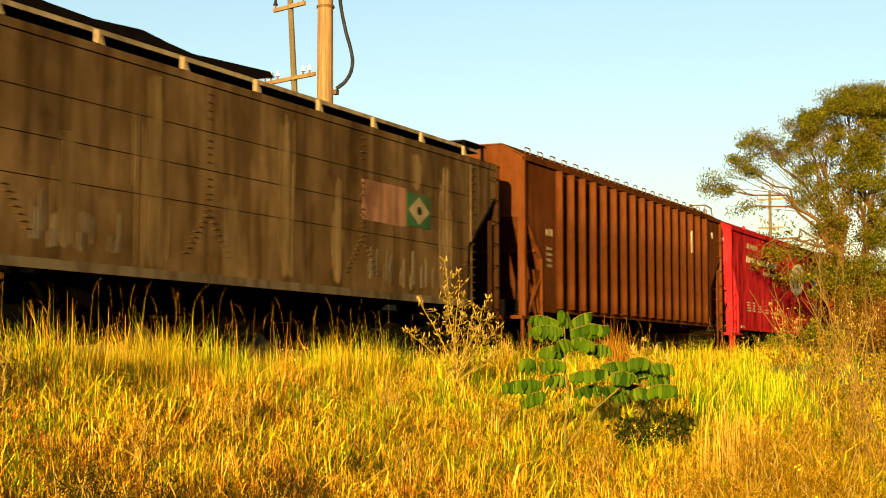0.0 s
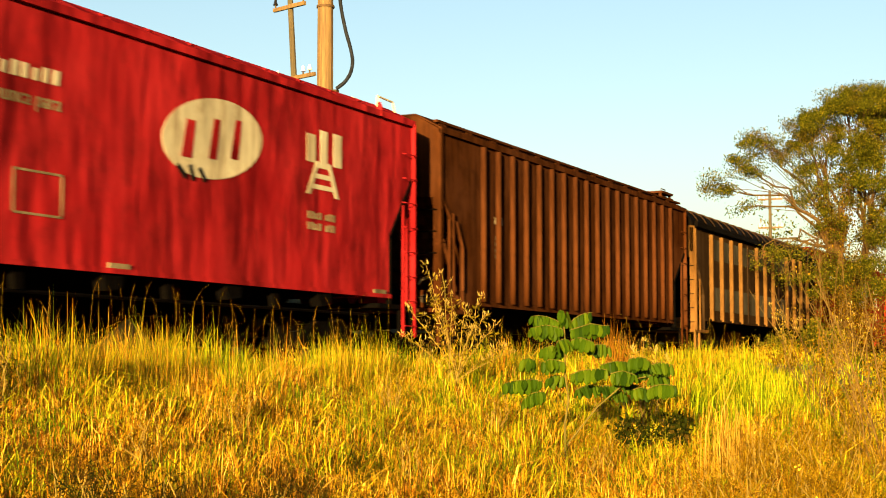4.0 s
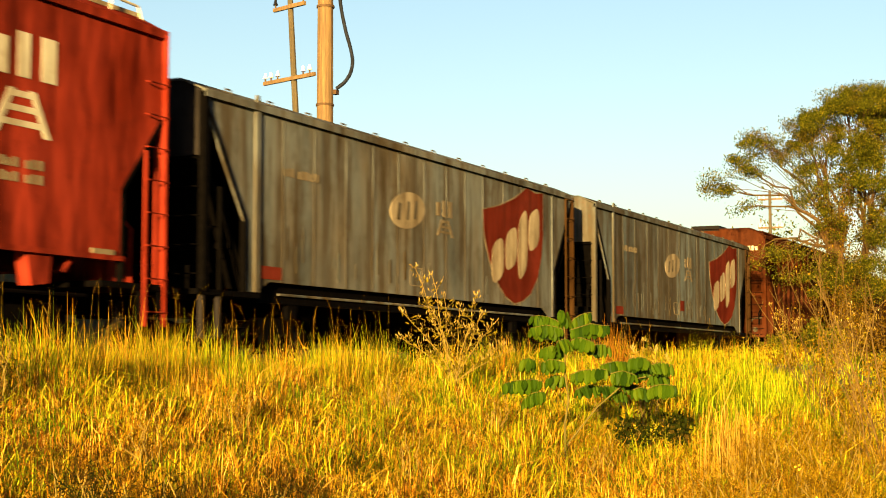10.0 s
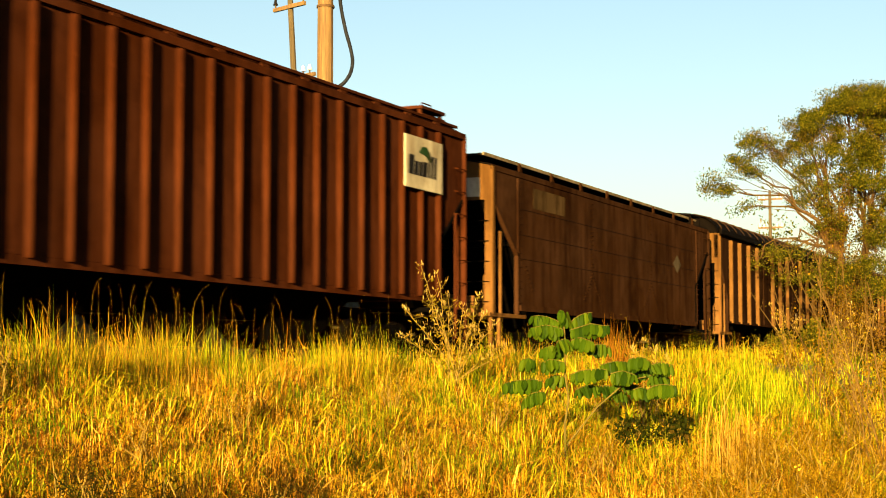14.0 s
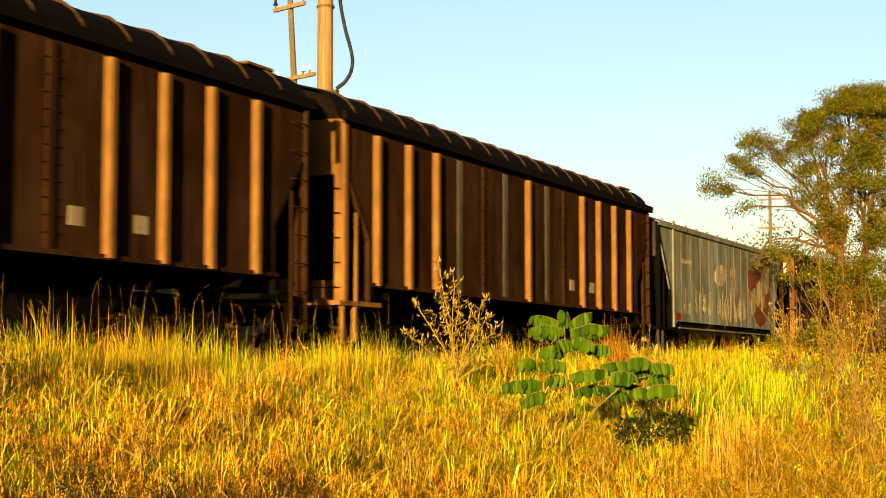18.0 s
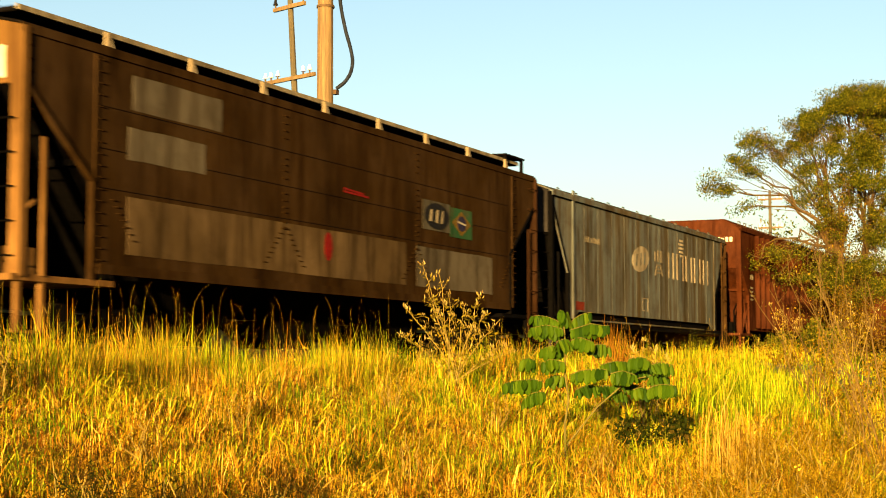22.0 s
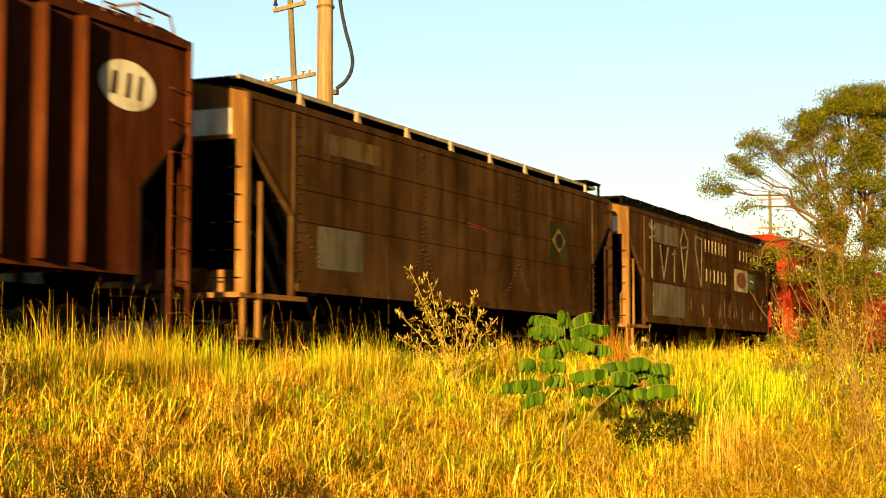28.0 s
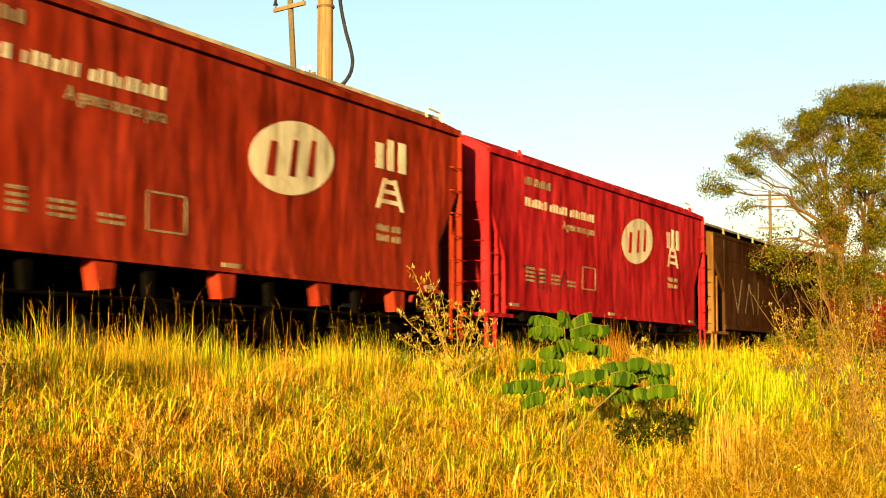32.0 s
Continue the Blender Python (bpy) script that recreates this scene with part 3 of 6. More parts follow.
def smooth_wagon(front, L, mat, label, kind):
    root, S = wagon(kind, front, L, mat, label)
    ze, zs = S["ze"], S["zs"]
    # narrow bulkheads behind the cut corner at the front
    for s in (-1, 1):
        part("corner_bulkhead", Geo().box(S["ci"] - 0.1, S["ci"] - 0.06, *sorted((s * 1.46, s * 1.1)), 1.13, S["z2"] + 0.1), mat, root)
    # writing and badges
    k, e = (0.45, ze - 0.07) if kind == "smooth" else (0.0, ze)
    writing(bars(1.7 + k, 3.3 + k, e - 0.48, e - 0.3, (3, 7)), DIMWHITE, root)
    writing(bars(1.7 + k, 6.3 + k, e - 0.95, e - 0.76, (7, 6, 9), 0.1), WHITE, root)
    words("A gente nunca para", 4.05 + k, 6.28 + k, e - 1.27, DIMWHITE, root)
    oval_badge(root, 9.8 + k, 3.34, 1.33, 0.6, WHITE, mat, "white oval badge with three leaning strokes")
    writing(bars(12.7 + k * 0.6, 14.05 + k * 0.6, e - 1.13, e - 0.57, (3,)), WHITE, root)
    bridge_badge(root, 12.7 + k * 0.6, 2.82, 1.1, 0.56, WHITE)
    for z in (2.42, 2.24):
        writing(bars(12.75 + k * 0.6, 13.7 + k * 0.6, z, z + 0.12, (4, 3)), DIMWHITE, root)
    for x, w, rows in ((2.18, 0.58, 4), (3.0, 0.4, 4), (3.77, 0.6, 3), (4.8, 0.6, 2)):
        g = Geo()
        for r in range(rows):
            for c in range(3):
                g.box(x + c * w / 3, x + (c + 0.7) * w / 3, NEAR - 0.009, NEAR - 0.002, 1.88 + 0.09 * r, 1.93 + 0.09 * r)
        part("data_table", g, DIMWHITE, root)["kind"] = "stuff"
    part("data_frame", outline(5.85, 6.8, 1.86, 2.42), DIMWHITE, root)
    # outlet brackets below the side, pipe along the bottom
    for x in (2.0, 4.7, 7.65, 10.6, 13.4):
        if x < L - 1.5:
            part("outlet_bracket", Geo().slab([(x, zs), (x + 0.48, zs), (x + 0.44, 1.04), (x + 0.1, 1.0)], -1.49, -1.3), mat if kind == "tall" else UNDER, root)
    for x in (3.4, 6.0, 9.2, 12.1):
        part("outlet_lever", Geo().slab([(x, zs), (x + 0.2, zs), (x + 0.2, 0.95), (x + 0.06, 0.95)], -1.4, -1.3), UNDER, root)
    part("brake_pipe", Geo().tube([(1.5, -1.35, 0.93), (L - 1.5, -1.35, 0.93)], 0.025, 6), UNDER, root)
    for x in (1.25, 7.75, L - 1.6):
        part("jacking_pad", Geo().box(x, x + 0.45, NEAR - 0.03, NEAR - 0.004, zs + 0.02, zs + 0.1), DIMWHITE, root)
    part("bottom_flange", Geo().box(S["ci"], L - S["ci"], NEAR - 0.04, NEAR, zs - 0.04, zs + 0.03), mat, root)
    if kind == "smooth":
        for x in (1.8, L - 1.4):
            part("roof_knob", Geo().tube([(x, -1.52, ze - 0.1), (x, -1.52, ze + 0.1), (x, -1.5, ze + 0.16)], 0.06, 8, 0.03), mat, root)
        for i in range(13):
            part("roof_hoop", hoop_mesh(mat, 0.16, 0.07), mat, root, at=(2.6 + 1.05 * i, -1.3, ze + 0.08))
    else:
        part("roof_edge", Geo().box(0.1, L - 0.1, -1.12, -1.04, ze + 0.24, ze + 0.3), CREAM, root)
    g = Geo()
    for y in (-1.2, -0.7):
        g.tube([(L - 0.9, y, ze + 0.08), (L - 0.85, y, ze + 0.38), (L - 0.25, y, ze + 0.36), (L - 0.1, y, ze + 0.05)], 0.02, 6)
    part("roof_rail", g, WHITE, root)
    return root, S


def shield_badge(root, x0, x1, z0, z1, red, pale):
    """A shield with a pale rim and a slanting row of pale strokes."""
    def outline_pts(k):
        pts = [(0.0, 0.72), (0.25, 0.78), (0.5, 0.87), (0.72, 0.99), (0.86, 0.96), (1.0, 0.98), (1.0, 0.62), (0.97, 0.42), (0.9, 0.24), (0.78, 0.1), (0.64, 0.03), (0.5, 0.0), (0.36, 0.05), (0.24, 0.14), (0.1, 0.33), (0.02, 0.52)]
        return [(x0 + (x1 - x0) * (0.5 + (u - 0.5) * k), z0 + (z1 - z0) * (0.5 + (v - 0.5) * k)) for u, v in pts]
    rim = part("shield_rim", Geo().slab(outline_pts(1.025), NEAR - 0.007, NEAR - 0.001), DIMWHITE, root)
    part("shield", Geo().slab(outline_pts(1.0), NEAR - 0.012, NEAR - 0.0075), red, rim, "brick red shield badge on the wagon side")
    w, h = x1 - x0, z1 - z0
    # four plain rounded blocks that climb to the rear
    for u, v, a, b, k in ((0.13, 0.17, 0.19, 0.33, 0.05), (0.35, 0.29, 0.19, 0.32, 0.05), (0.56, 0.24, 0.16, 0.52, 0.08), (0.74, 0.48, 0.19, 0.33, 0.05)):
        pts = []
        for i in range(20):
            t = 2 * math.pi * i / 20
            c, d = math.cos(t), math.sin(t)
            c, d = math.copysign(abs(c) ** 0.6, c), math.copysign(abs(d) ** 0.6, d)
            pts.append((x0 + (u + a / 2 + a / 2 * c) * w, z0 + (v + b / 2 + b / 2 * d + k * c) * h))
        blk = part("badge_block", Geo().slab(pts, NEAR - 0.018, NEAR - 0.0135), pale, rim)

def grey_wagon(front, L, mat, label, badge, end_mat=None, shift=0.0):
    root, S = wagon("grey", front, L, mat, label, end_mat=end_mat)
    ze, zs = S["ze"], S["zs"]
    seams = [1.48, 2.3, 3.3, 4.4, 5.4, 6.4, 7.5, 8.5, 9.4, 10.3, 11.4, 12.4, 13.4, L - 1.3]
    seam = Geo().box(-0.02, 0.02, NEAR - 0.009, NEAR - 0.001, zs + 0.01, ze - 0.11).mesh("panel_seam", mat)
    for x in seams[1:-1]:
        part("panel_seam", seam, mat, root, at=(x, 0, 0))
    post = Geo().slab([(-0.065, 1.14), (0.065, 1.14), (0.065, ze + 0.02), (0.035, ze + 0.14), (-0.035, ze + 0.14), (-0.065, ze + 0.02)], NEAR - 0.04, NEAR).mesh("side_post", mat)
    part("side_post", post, mat, root, at=(1.48, 0, 0))
    part("side_post", Geo().box(L - 1.33, L - 1.26, NEAR - 0.02, NEAR, 1.14, ze - 0.1), mat, root)
    for i in range(12):
        part("roof_hoop", hoop_mesh(mat, 0.14, 0.09), mat, root, at=(0.9 + 1.22 * i, -1.35, ze + 0.06))
    # near-black sill paints the shade below the side
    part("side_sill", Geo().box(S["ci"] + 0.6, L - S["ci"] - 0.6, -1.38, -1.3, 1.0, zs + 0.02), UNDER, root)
    part("brake_pipe", Geo().tube([(2.3, -1.42, 1.14), (L - 2.3, -1.42, 1.14)], 0.022, 6), mat, root)
    part("corner_patch", Geo().box(1.62, 2.25, NEAR - 0.012, NEAR - 0.002, 1.36, 1.56), SHIELD, root)
    for x in (2.7, L - 3.4):
        part("hanger", Geo().slab([(x, zs + 0.02), (x + 0.4, zs + 0.02), (x + 0.25, 0.75), (x, 0.75)], -1.36, -1.28), UNDER, root)
    writing(bars(2.3, 3.5, 3.02, 3.16, (3, 6)), DIMWHITE, root)
    oval_badge(root, 6.78, 2.88, 0.73, 0.34, CREAM, mat, "faded pale oval badge on grey paint")
    writing(bars(8.05, 8.85, 2.9, 3.22, (3,)), DIMWHITE, root)
    bridge_badge(root, 8.05, 2.52, 0.78, 0.32, DIMWHITE)
    part("data_frame", outline(6.9, 7.4, 1.5, 1.85, 0.02), DIMWHITE, root)
    if badge == "shield":
        worn = mat is GREY_C
        shield_badge(root, 10.3 + shift, 13.7 + shift, 1.36, 3.95, FADED_RED if worn else SHIELD, DIMWHITE if worn else CREAM)
    else:
        # tall thin pale bars in pairs, and a stack of short bars above them
        for x, w in ((9.35, 0.6), (10.2, 0.75), (11.15, 0.7), (12.05, 0.75), (13.05, 0.6)):
            for dx in (0.0, w - 0.14):
                part("badge_bar", Geo().box(x + dx, x + dx + 0.11, NEAR - 0.01, NEAR - 0.002, 2.5, 3.24), CREAM, root)
        for i, w in enumerate((0.4, 0.5, 0.5, 0.42, 0.22)):
            z = 3.62 - 0.11 * i
            part("badge_bar", Geo().box(10.66 - w / 2, 10.66 + w / 2, NEAR - 0.014, NEAR - 0.006, z, z + 0.06), CREAM, root)
    return root, S


BOLTS = {}


def bolt_rows(xz, mat, root):
    """Square bolt heads, each a part on one shared mesh."""
    if mat.name not in BOLTS:
        BOLTS[mat.name] = Geo().hexa([(-0.06, 0, -0.011), (0.06, 0, -0.011), (0.06, 0, 0.011), (-0.06, 0, 0.011), (-0.045, -0.028, -0.008), (0.045, -0.028, -0.008), (0.045, -0.028, 0.008), (-0.045, -0.028, 0.008)]).mesh("bolt", mat)
    for x, z in xz:
        part("bolt", BOLTS[mat.name], mat, root, at=(x, NEAR, z))


def riveted_wagon(front, L, mat, label, brackets=True, dark=None, strip=None, bracket_mat=None):
    root, S = wagon("riveted", front, L, mat, label, end_mat=TAN, dark=dark)
    ze, zs, ci = S["ze"], S["zs"], S["ci"]
    # lapped plates: each upper one stands a little proud of the one below
    laps = [ze - 0.12, 3.42, 2.86, 2.34, zs]
    for i in range(4):
        z1, z0 = laps[i], laps[i + 1]
        lean = 0.009 - 0.0015 * i
        a = ci + 0.12
        part("side_plate", Geo().hexa([(a, NEAR - lean, z0 + 0.004), (L - a, NEAR - lean, z0 + 0.004), (L - a, NEAR - 0.001, z0 + 0.004), (a, NEAR - 0.001, z0 + 0.004), (a, NEAR - 0.006, z1), (L - a, NEAR - 0.006, z1), (L - a, NEAR - 0.001, z1), (a, NEAR - 0.001, z1)]), mat, root)
    for z in laps[1:4]:
        part("lap_seam", Geo().box(ci + 0.13, L - ci - 0.13, NEAR - 0.0125, NEAR - 0.001, z - 0.002, z + 0.007), UNDER, root)
    part("bottom_strip", Geo().box(ci + 0.1, L - ci - 0.1, NEAR - 0.05, NEAR - 0.010, zs - 0.06, zs + 0.07), strip or mat, root)
    for x in (1.62, L - 1.2):
        part("side_strip", Geo().box(x - 0.16, x - 0.11, NEAR - 0.026, NEAR, zs, ze - 0.12), mat, root)
        bolt_rows([(x, zs + 0.12 + 0.155 * i) for i in range(18)], mat, root)
    for x in (6.33, 11.16):
        zz = [3.98, 3.86, 3.74, 3.62, 3.3, 3.2, 3.1, 2.98, 2.74, 2.63, 2.52, 2.44, 2.28, 2.2]
        bolt_rows([(x, z) for z in zz], mat, root)
        bolt_rows([(x + s * (0.06 + 0.075 * i), 2.18 - 0.08 * i) for i in range(8) for s in (-1, 1)], mat, root)
    bolt_rows([(1.9 + 0.075 * i, 2.2 - 0.085 * i) for i in range(7)] + [(L - 1.5 - 0.075 * i, 2.2 - 0.085 * i) for i in range(7)], mat, root)
    bolt_rows([(0.16, 3.0 + 0.16 * i) for i in range(7)], mat, root)
    # roof: long hatch boards on triangular brackets
    dk = dark or mat
    if brackets:
        part("hatch_cover", Geo().slab([(0.25, ze + 0.24), (L - 0.3, ze + 0.24), (L - 0.3, ze + 0.3), (0.25, ze + 0.3)], -1.2, 1.2), dk, root)
        part("hatch_edge", Geo().box(0.25, L - 0.3, -1.235, -1.2, ze + 0.25, ze + 0.32), DIMWHITE, root)
        g = Geo().slab([(-0.08, ze + 0.02), (0.10, ze + 0.02), (0.0, ze + 0.20), (-0.06, ze + 0.245)], -1.43, -1.385).mesh("roof_bracket", bracket_mat or CREAM)
        for i in range(8):
            part("roof_bracket", g, bracket_mat or CREAM, root, at=(1.87 + 1.985 * i, 0, 0))
        f = Geo().box(L - 1.3, L - 0.2, -1.35, -0.6, ze + 0.36, ze + 0.4)
        for x in (L - 1.25, L - 0.3):
            f.box(x, x + 0.06, -1.33, -1.27, ze, ze + 0.37)
        part("roof_frame", f, dk, root)
    else:
        for i in range(14):
            x = 0.3 + 1.17 * i
            up = ze + 0.31 + 0.012 * (i % 2)
            part("hatch_board", Geo().slab([(x, up - 0.05), (x + 1.168, up - 0.05), (x + 1.168, up), (x, up + 0.008)], -1.3, 1.1), dk, root)
            part("hatch_hinge", Geo().box(x + 0.3, x + 0.38, -1.34, -1.3, ze + 0.2, up - 0.01), dk, root)
        part("hatch_curb", Geo().box(0.3, L - 0.5, -1.27, -1.2, ze, ze + 0.255), dk, root)
        f = Geo()
        for x in (L - 1.2, L - 0.35):
            f.box(x, x + 0.05, -1.3, -1.25, ze, ze + 0.3)
        f.box(L - 1.25, L - 0.28, -1.32, -1.24, ze + 0.28, ze + 0.32)
        part("roof_frame", f, RAILHEAD, root)
    return root, S


def pilaster_wagon(front, L, mat, label, posts, straps, flats, rib_mat, strap_mat, dark):
    root, S = wagon("pilaster", front, L, mat, label, end_mat=rib_mat, dark=dark)
    ze, zs = S["ze"], S["zs"]
    ribs(root, S, posts, rib_mat, w=0.17, d=0.11, top=-0.16, k=0.3)
    flat = Geo().box(-0.11, 0.11, NEAR - 0.02, NEAR - 0.001, zs, ze - 0.16).mesh("side_strap", strap_mat)
    for x in flats:
        part("side_strap", flat, strap_mat, root, at=(x, 0, 0))
    strap = Geo().box(-0.07, 0.07, NEAR - 0.03, NEAR - 0.001, zs, ze - 0.16).mesh("riveted_strap", mat)
    for x in straps:
        st = part("riveted_strap", strap, mat, root, at=(x, 0, 0))
        bolt_rows([(s * 0.12, zs + 0.22 + 0.22 * i) for i in range(11) for s in (-1, 1)], mat, st)
    part("eave_band", Geo().box(-0.15, L + 0.15, -1.64, -1.56, ze - 0.06, ze + 0.1), dark, root)
    part("bottom_strip", Geo().box(0.9, L - 0.9, NEAR - 0.06, NEAR - 0.001, zs - 0.05, zs + 0.02), mat, root)
    # roof bows
    prof = [(y * 1.01, ze + z + 0.03) for y, z in BOW]
    bow = Geo().loft(prof + [(y, z + 0.04) for y, z in prof][::-1], -0.022, 0.022).mesh("roof_bow", ROOFBROWN)
    for i in range(int(L)):
        part("roof_bow", bow, ROOFBROWN, root, at=(0.5 + 1.0 * i, 0, 0))
    g = Geo()
    for y in (-1.1, -0.7):
        g.tube([(L - 1.1, y, ze + 0.25), (L - 1.0, y, ze + 0.55), (L - 0.4, y, ze + 0.52), (L - 0.05, y, ze + 0.1)], 0.02, 6)
    g.box(L - 1.3, L - 0.5, -1.2, -0.6, ze + 0.5, ze + 0.54)
    part("roof_rail", g, rib_mat, root)
    return root, S


RUST = painted_steel("rust_brown_paint", (0.04006, 0.01212, 0.002517), dirt=(0.02146, 0.006465, 0.001656), dirt_amount=0.4, rust_amount=0.3)
RUST_B = painted_steel("red_brown_paint", (0.03248, 0.008487, 0.002106), dirt=(0.01471, 0.003899, 0.00144), dirt_amount=0.35, rust_amount=0.3)
RUST_C = painted_steel("dark_brown_paint", (0.03673, 0.01142, 0.002893), dirt=(0.008346, 0.003005, 0.001225), dirt_amount=0.45, rust_amount=0.3)
RED = painted_steel("bright_red_paint", (0.1711, 0.006653, 0.009504), dirt=(0.07603, 0.005702, 0.006653), dirt_amount=0.12, rust=(0.06653, 0.01426, 0.006653), rust_amount=0.15, streak=0.5, ripple=7.0)
RED_B = painted_steel("signal_red_paint", (0.171, 0.0063, 0.009), dirt=(0.081, 0.0054, 0.0072), dirt_amount=0.12, rust=(0.063, 0.0135, 0.0063), rust_amount=0.1, streak=0.5, ripple=7.0)
ORANGE = painted_steel("orange_red_paint", (0.1104, 0.01137, 0.004681), dirt=(0.05016, 0.006019, 0.003344), dirt_amount=0.12, rust=(0.04681, 0.01003, 0.004681), rust_amount=0.15, streak=0.5, ripple=7.0)
ORANGE_B = painted_steel("warm_red_paint", (0.1204, 0.0117, 0.004388), dirt=(0.05666, 0.006583, 0.003657), dirt_amount=0.12, rust=(0.04958, 0.01097, 0.00512), rust_amount=0.15, streak=0.5, ripple=7.0)
GREY_A = painted_steel("weathered_grey_paint", (0.095, 0.078, 0.052), dirt=(0.0432, 0.03024, 0.0144), dirt_amount=0.65, rust_amount=0.25, fade=(0.108, 0.1188, 0.1152), band=(0.1, 0.115, 0.116))
GREY_B = painted_steel("blue_grey_paint", (0.06922, 0.08632, 0.09082), dirt=(0.03732, 0.02988, 0.01703), dirt_amount=0.65, rust_amount=0.42, band=(0.0616, 0.05046, 0.0352))
GREY_C = painted_steel("dusty_grey_paint", (0.093, 0.084, 0.056), dirt=(0.0504, 0.03816, 0.01944), dirt_amount=0.6, rust_amount=0.3, fade=(0.1152, 0.1296, 0.1188), band=(0.1, 0.118, 0.11))
GREY_D = painted_steel("dark_grey_paint", (0.066, 0.052, 0.028), dirt=(0.0396, 0.02592, 0.01008), dirt_amount=0.7, rust_amount=0.4, fade=(0.0828, 0.0864, 0.0756), band=(0.072, 0.082, 0.078))
BROWN_A = painted_steel("greyed_brown_steel", (0.04469, 0.02824, 0.01189), dirt=(0.02295, 0.01383, 0.005664), dirt_amount=0.6, rust=(0.03019, 0.01037, 0.004531), rust_amount=0.35, fade=(0.08151, 0.05417, 0.02719))
BROWN_B = painted_steel("brown_steel", (0.02384, 0.01019, 0.003792), dirt=(0.01272, 0.005093, 0.002275), dirt_amount=0.5, rust=(0.02649, 0.006792, 0.002275), rust_amount=0.4)
BROWN_C = painted_steel("rusted_brown_steel", (0.01861, 0.0093, 0.00253), dirt=(0.009709, 0.004479, 0.001349), dirt_amount=0.5, rust=(0.02023, 0.005512, 0.002024), rust_amount=0.4)
BROWN_D = painted_steel("dull_brown_steel", (0.02594, 0.01286, 0.00367), dirt=(0.01456, 0.006813, 0.002447), dirt_amount=0.6, rust=(0.02276, 0.006813, 0.002447), rust_amount=0.35)
PIL_A = painted_steel("pilaster_brown_steel", (0.01505, 0.006567, 0.002485), dirt=(0.008029, 0.003623, 0.001499), dirt_amount=0.5, rust=(0.02509, 0.007246, 0.00257), rust_amount=0.4)
PIL_B = painted_steel("pilaster_dark_steel", (0.02081, 0.01152, 0.00486), dirt=(0.01102, 0.00576, 0.0027), dirt_amount=0.5, rust=(0.0306, 0.01037, 0.00378), rust_amount=0.35)
TAN = painted_steel("tan_rusted_steel", (0.078, 0.039, 0.0105), dirt=(0.034, 0.016, 0.005), dirt_amount=0.5, rust=(0.055, 0.02, 0.008), rust_amount=0.4)
# end steel painted near-black for the shade between two wagons
SHADED_END = painted_steel("shaded_end_steel", (0.014, 0.012, 0.011), dirt=(0.007, 0.006, 0.005), rust_amount=0.2)
ROOFBROWN = plain("roof_bow_grime", (0.022, 0.0125, 0.006), 0.85, 0.4, 9.0)
ROOFDARK = plain("roof_grime", (0.0028, 0.002, 0.0015), 0.85, 0.5, 6.0)

# the train in running order
W1 = riveted_wagon(18.4, 17.2, BROWN_A, "grey-brown riveted steel hopper wagon with run marks", True, ROOFDARK, DUSTY)[0]
W2 = rib_wagon(37.1, 16.75, RUST, "rust-brown ribbed steel hopper wagon with hoops on the roof", 2.1, 17)[0]
W3 = smooth_wagon(55.2, 16.95, RED, "bright red smooth-sided hopper wagon with white badges", "smooth")[0]
W4 = rib_wagon(73.3, 17.1, RUST_C, "dark rust-brown ribbed hopper wagon with a roof frame", 2.1, 18, True, deep=0.10)[0]
W5 = pilaster_wagon(91.5, 17.5, PIL_B, "brown hopper wagon with upright posts and grey patches", [1.73, 2.97, 4.2, 5.44, 7.72, 8.94, 10.17, 12.41, 13.68, 14.9, 16.1], [6.59, 11.3], [], TAN, PATCH, ROOFDARK)[0]
W6 = smooth_wagon(110.8, 16.25, ORANGE, "orange-red smooth-sided tall hopper wagon with white badges", "tall")[0]
W7 = grey_wagon(128.0, 15.6, GREY_A, "weathered grey hopper wagon with a red shield badge", "shield", SHADED_END)[0]
W8 = grey_wagon(145.2, 15.8, GREY_B, "blue-grey hopper wagon with a large red shield badge", "shield", BROWN_C, 0.5)[0]
W9 = rib_wagon(163.4, 16.8, RUST_B, "red-brown ribbed hopper wagon with a white sign", 2.1, 18, True, deep=0.095)[0]
W10 = riveted_wagon(181.6, 17.1, BROWN_B, "rusty brown riveted steel hopper wagon", True, ROOFDARK, None, BROWN_B)[0]
W11 = pilaster_wagon(200.1, 17.2, PIL_A, "dark brown hopper wagon with tan upright posts", [1.3, 2.46, 3.68, 4.9, 7.23, 8.44, 9.64, 11.98, 13.22, 14.39, 15.65], [6.01, 10.81], [], TAN, PATCH, ROOFDARK)[0]
W12 = pilaster_wagon(218.6, 17.3, PIL_A, "dark brown hopper wagon with tan posts and pale straps", [1.2, 2.48, 3.68, 8.45, 11.96, 13.16, 14.37, 15.58], [6.04, 10.78], [4.86, 7.22, 9.7], TAN, PATCH, ROOFDARK)[0]
W13 = grey_wagon(236.9, 15.55, GREY_C, "streaked grey hopper wagon with a red shield badge", "shield", SHADED_END)[0]
W14 = riveted_wagon(254.4, 17.2, BROWN_C, "brown riveted hopper wagon with a painted flag", True, ROOFDARK)[0]
W15 = grey_wagon(272.6, 15.6, GREY_D, "dark weathered grey hopper wagon with pale strokes", "strokes", SHADED_END)[0]
W16 = rib_wagon(290.25, 16.75, RUST_B, "rust-red ribbed hopper wagon with hoops on the roof", 2.2, 17)[0]
W17 = rib_wagon(308.3, 17.4, RUST_B, "rust-brown ribbed hopper wagon with a white oval badge", 2.25, 17)[0]
W18 = riveted_wagon(327.2, 17.3, BROWN_D, "dull brown riveted hopper wagon with white patches", True, ROOFDARK)[0]
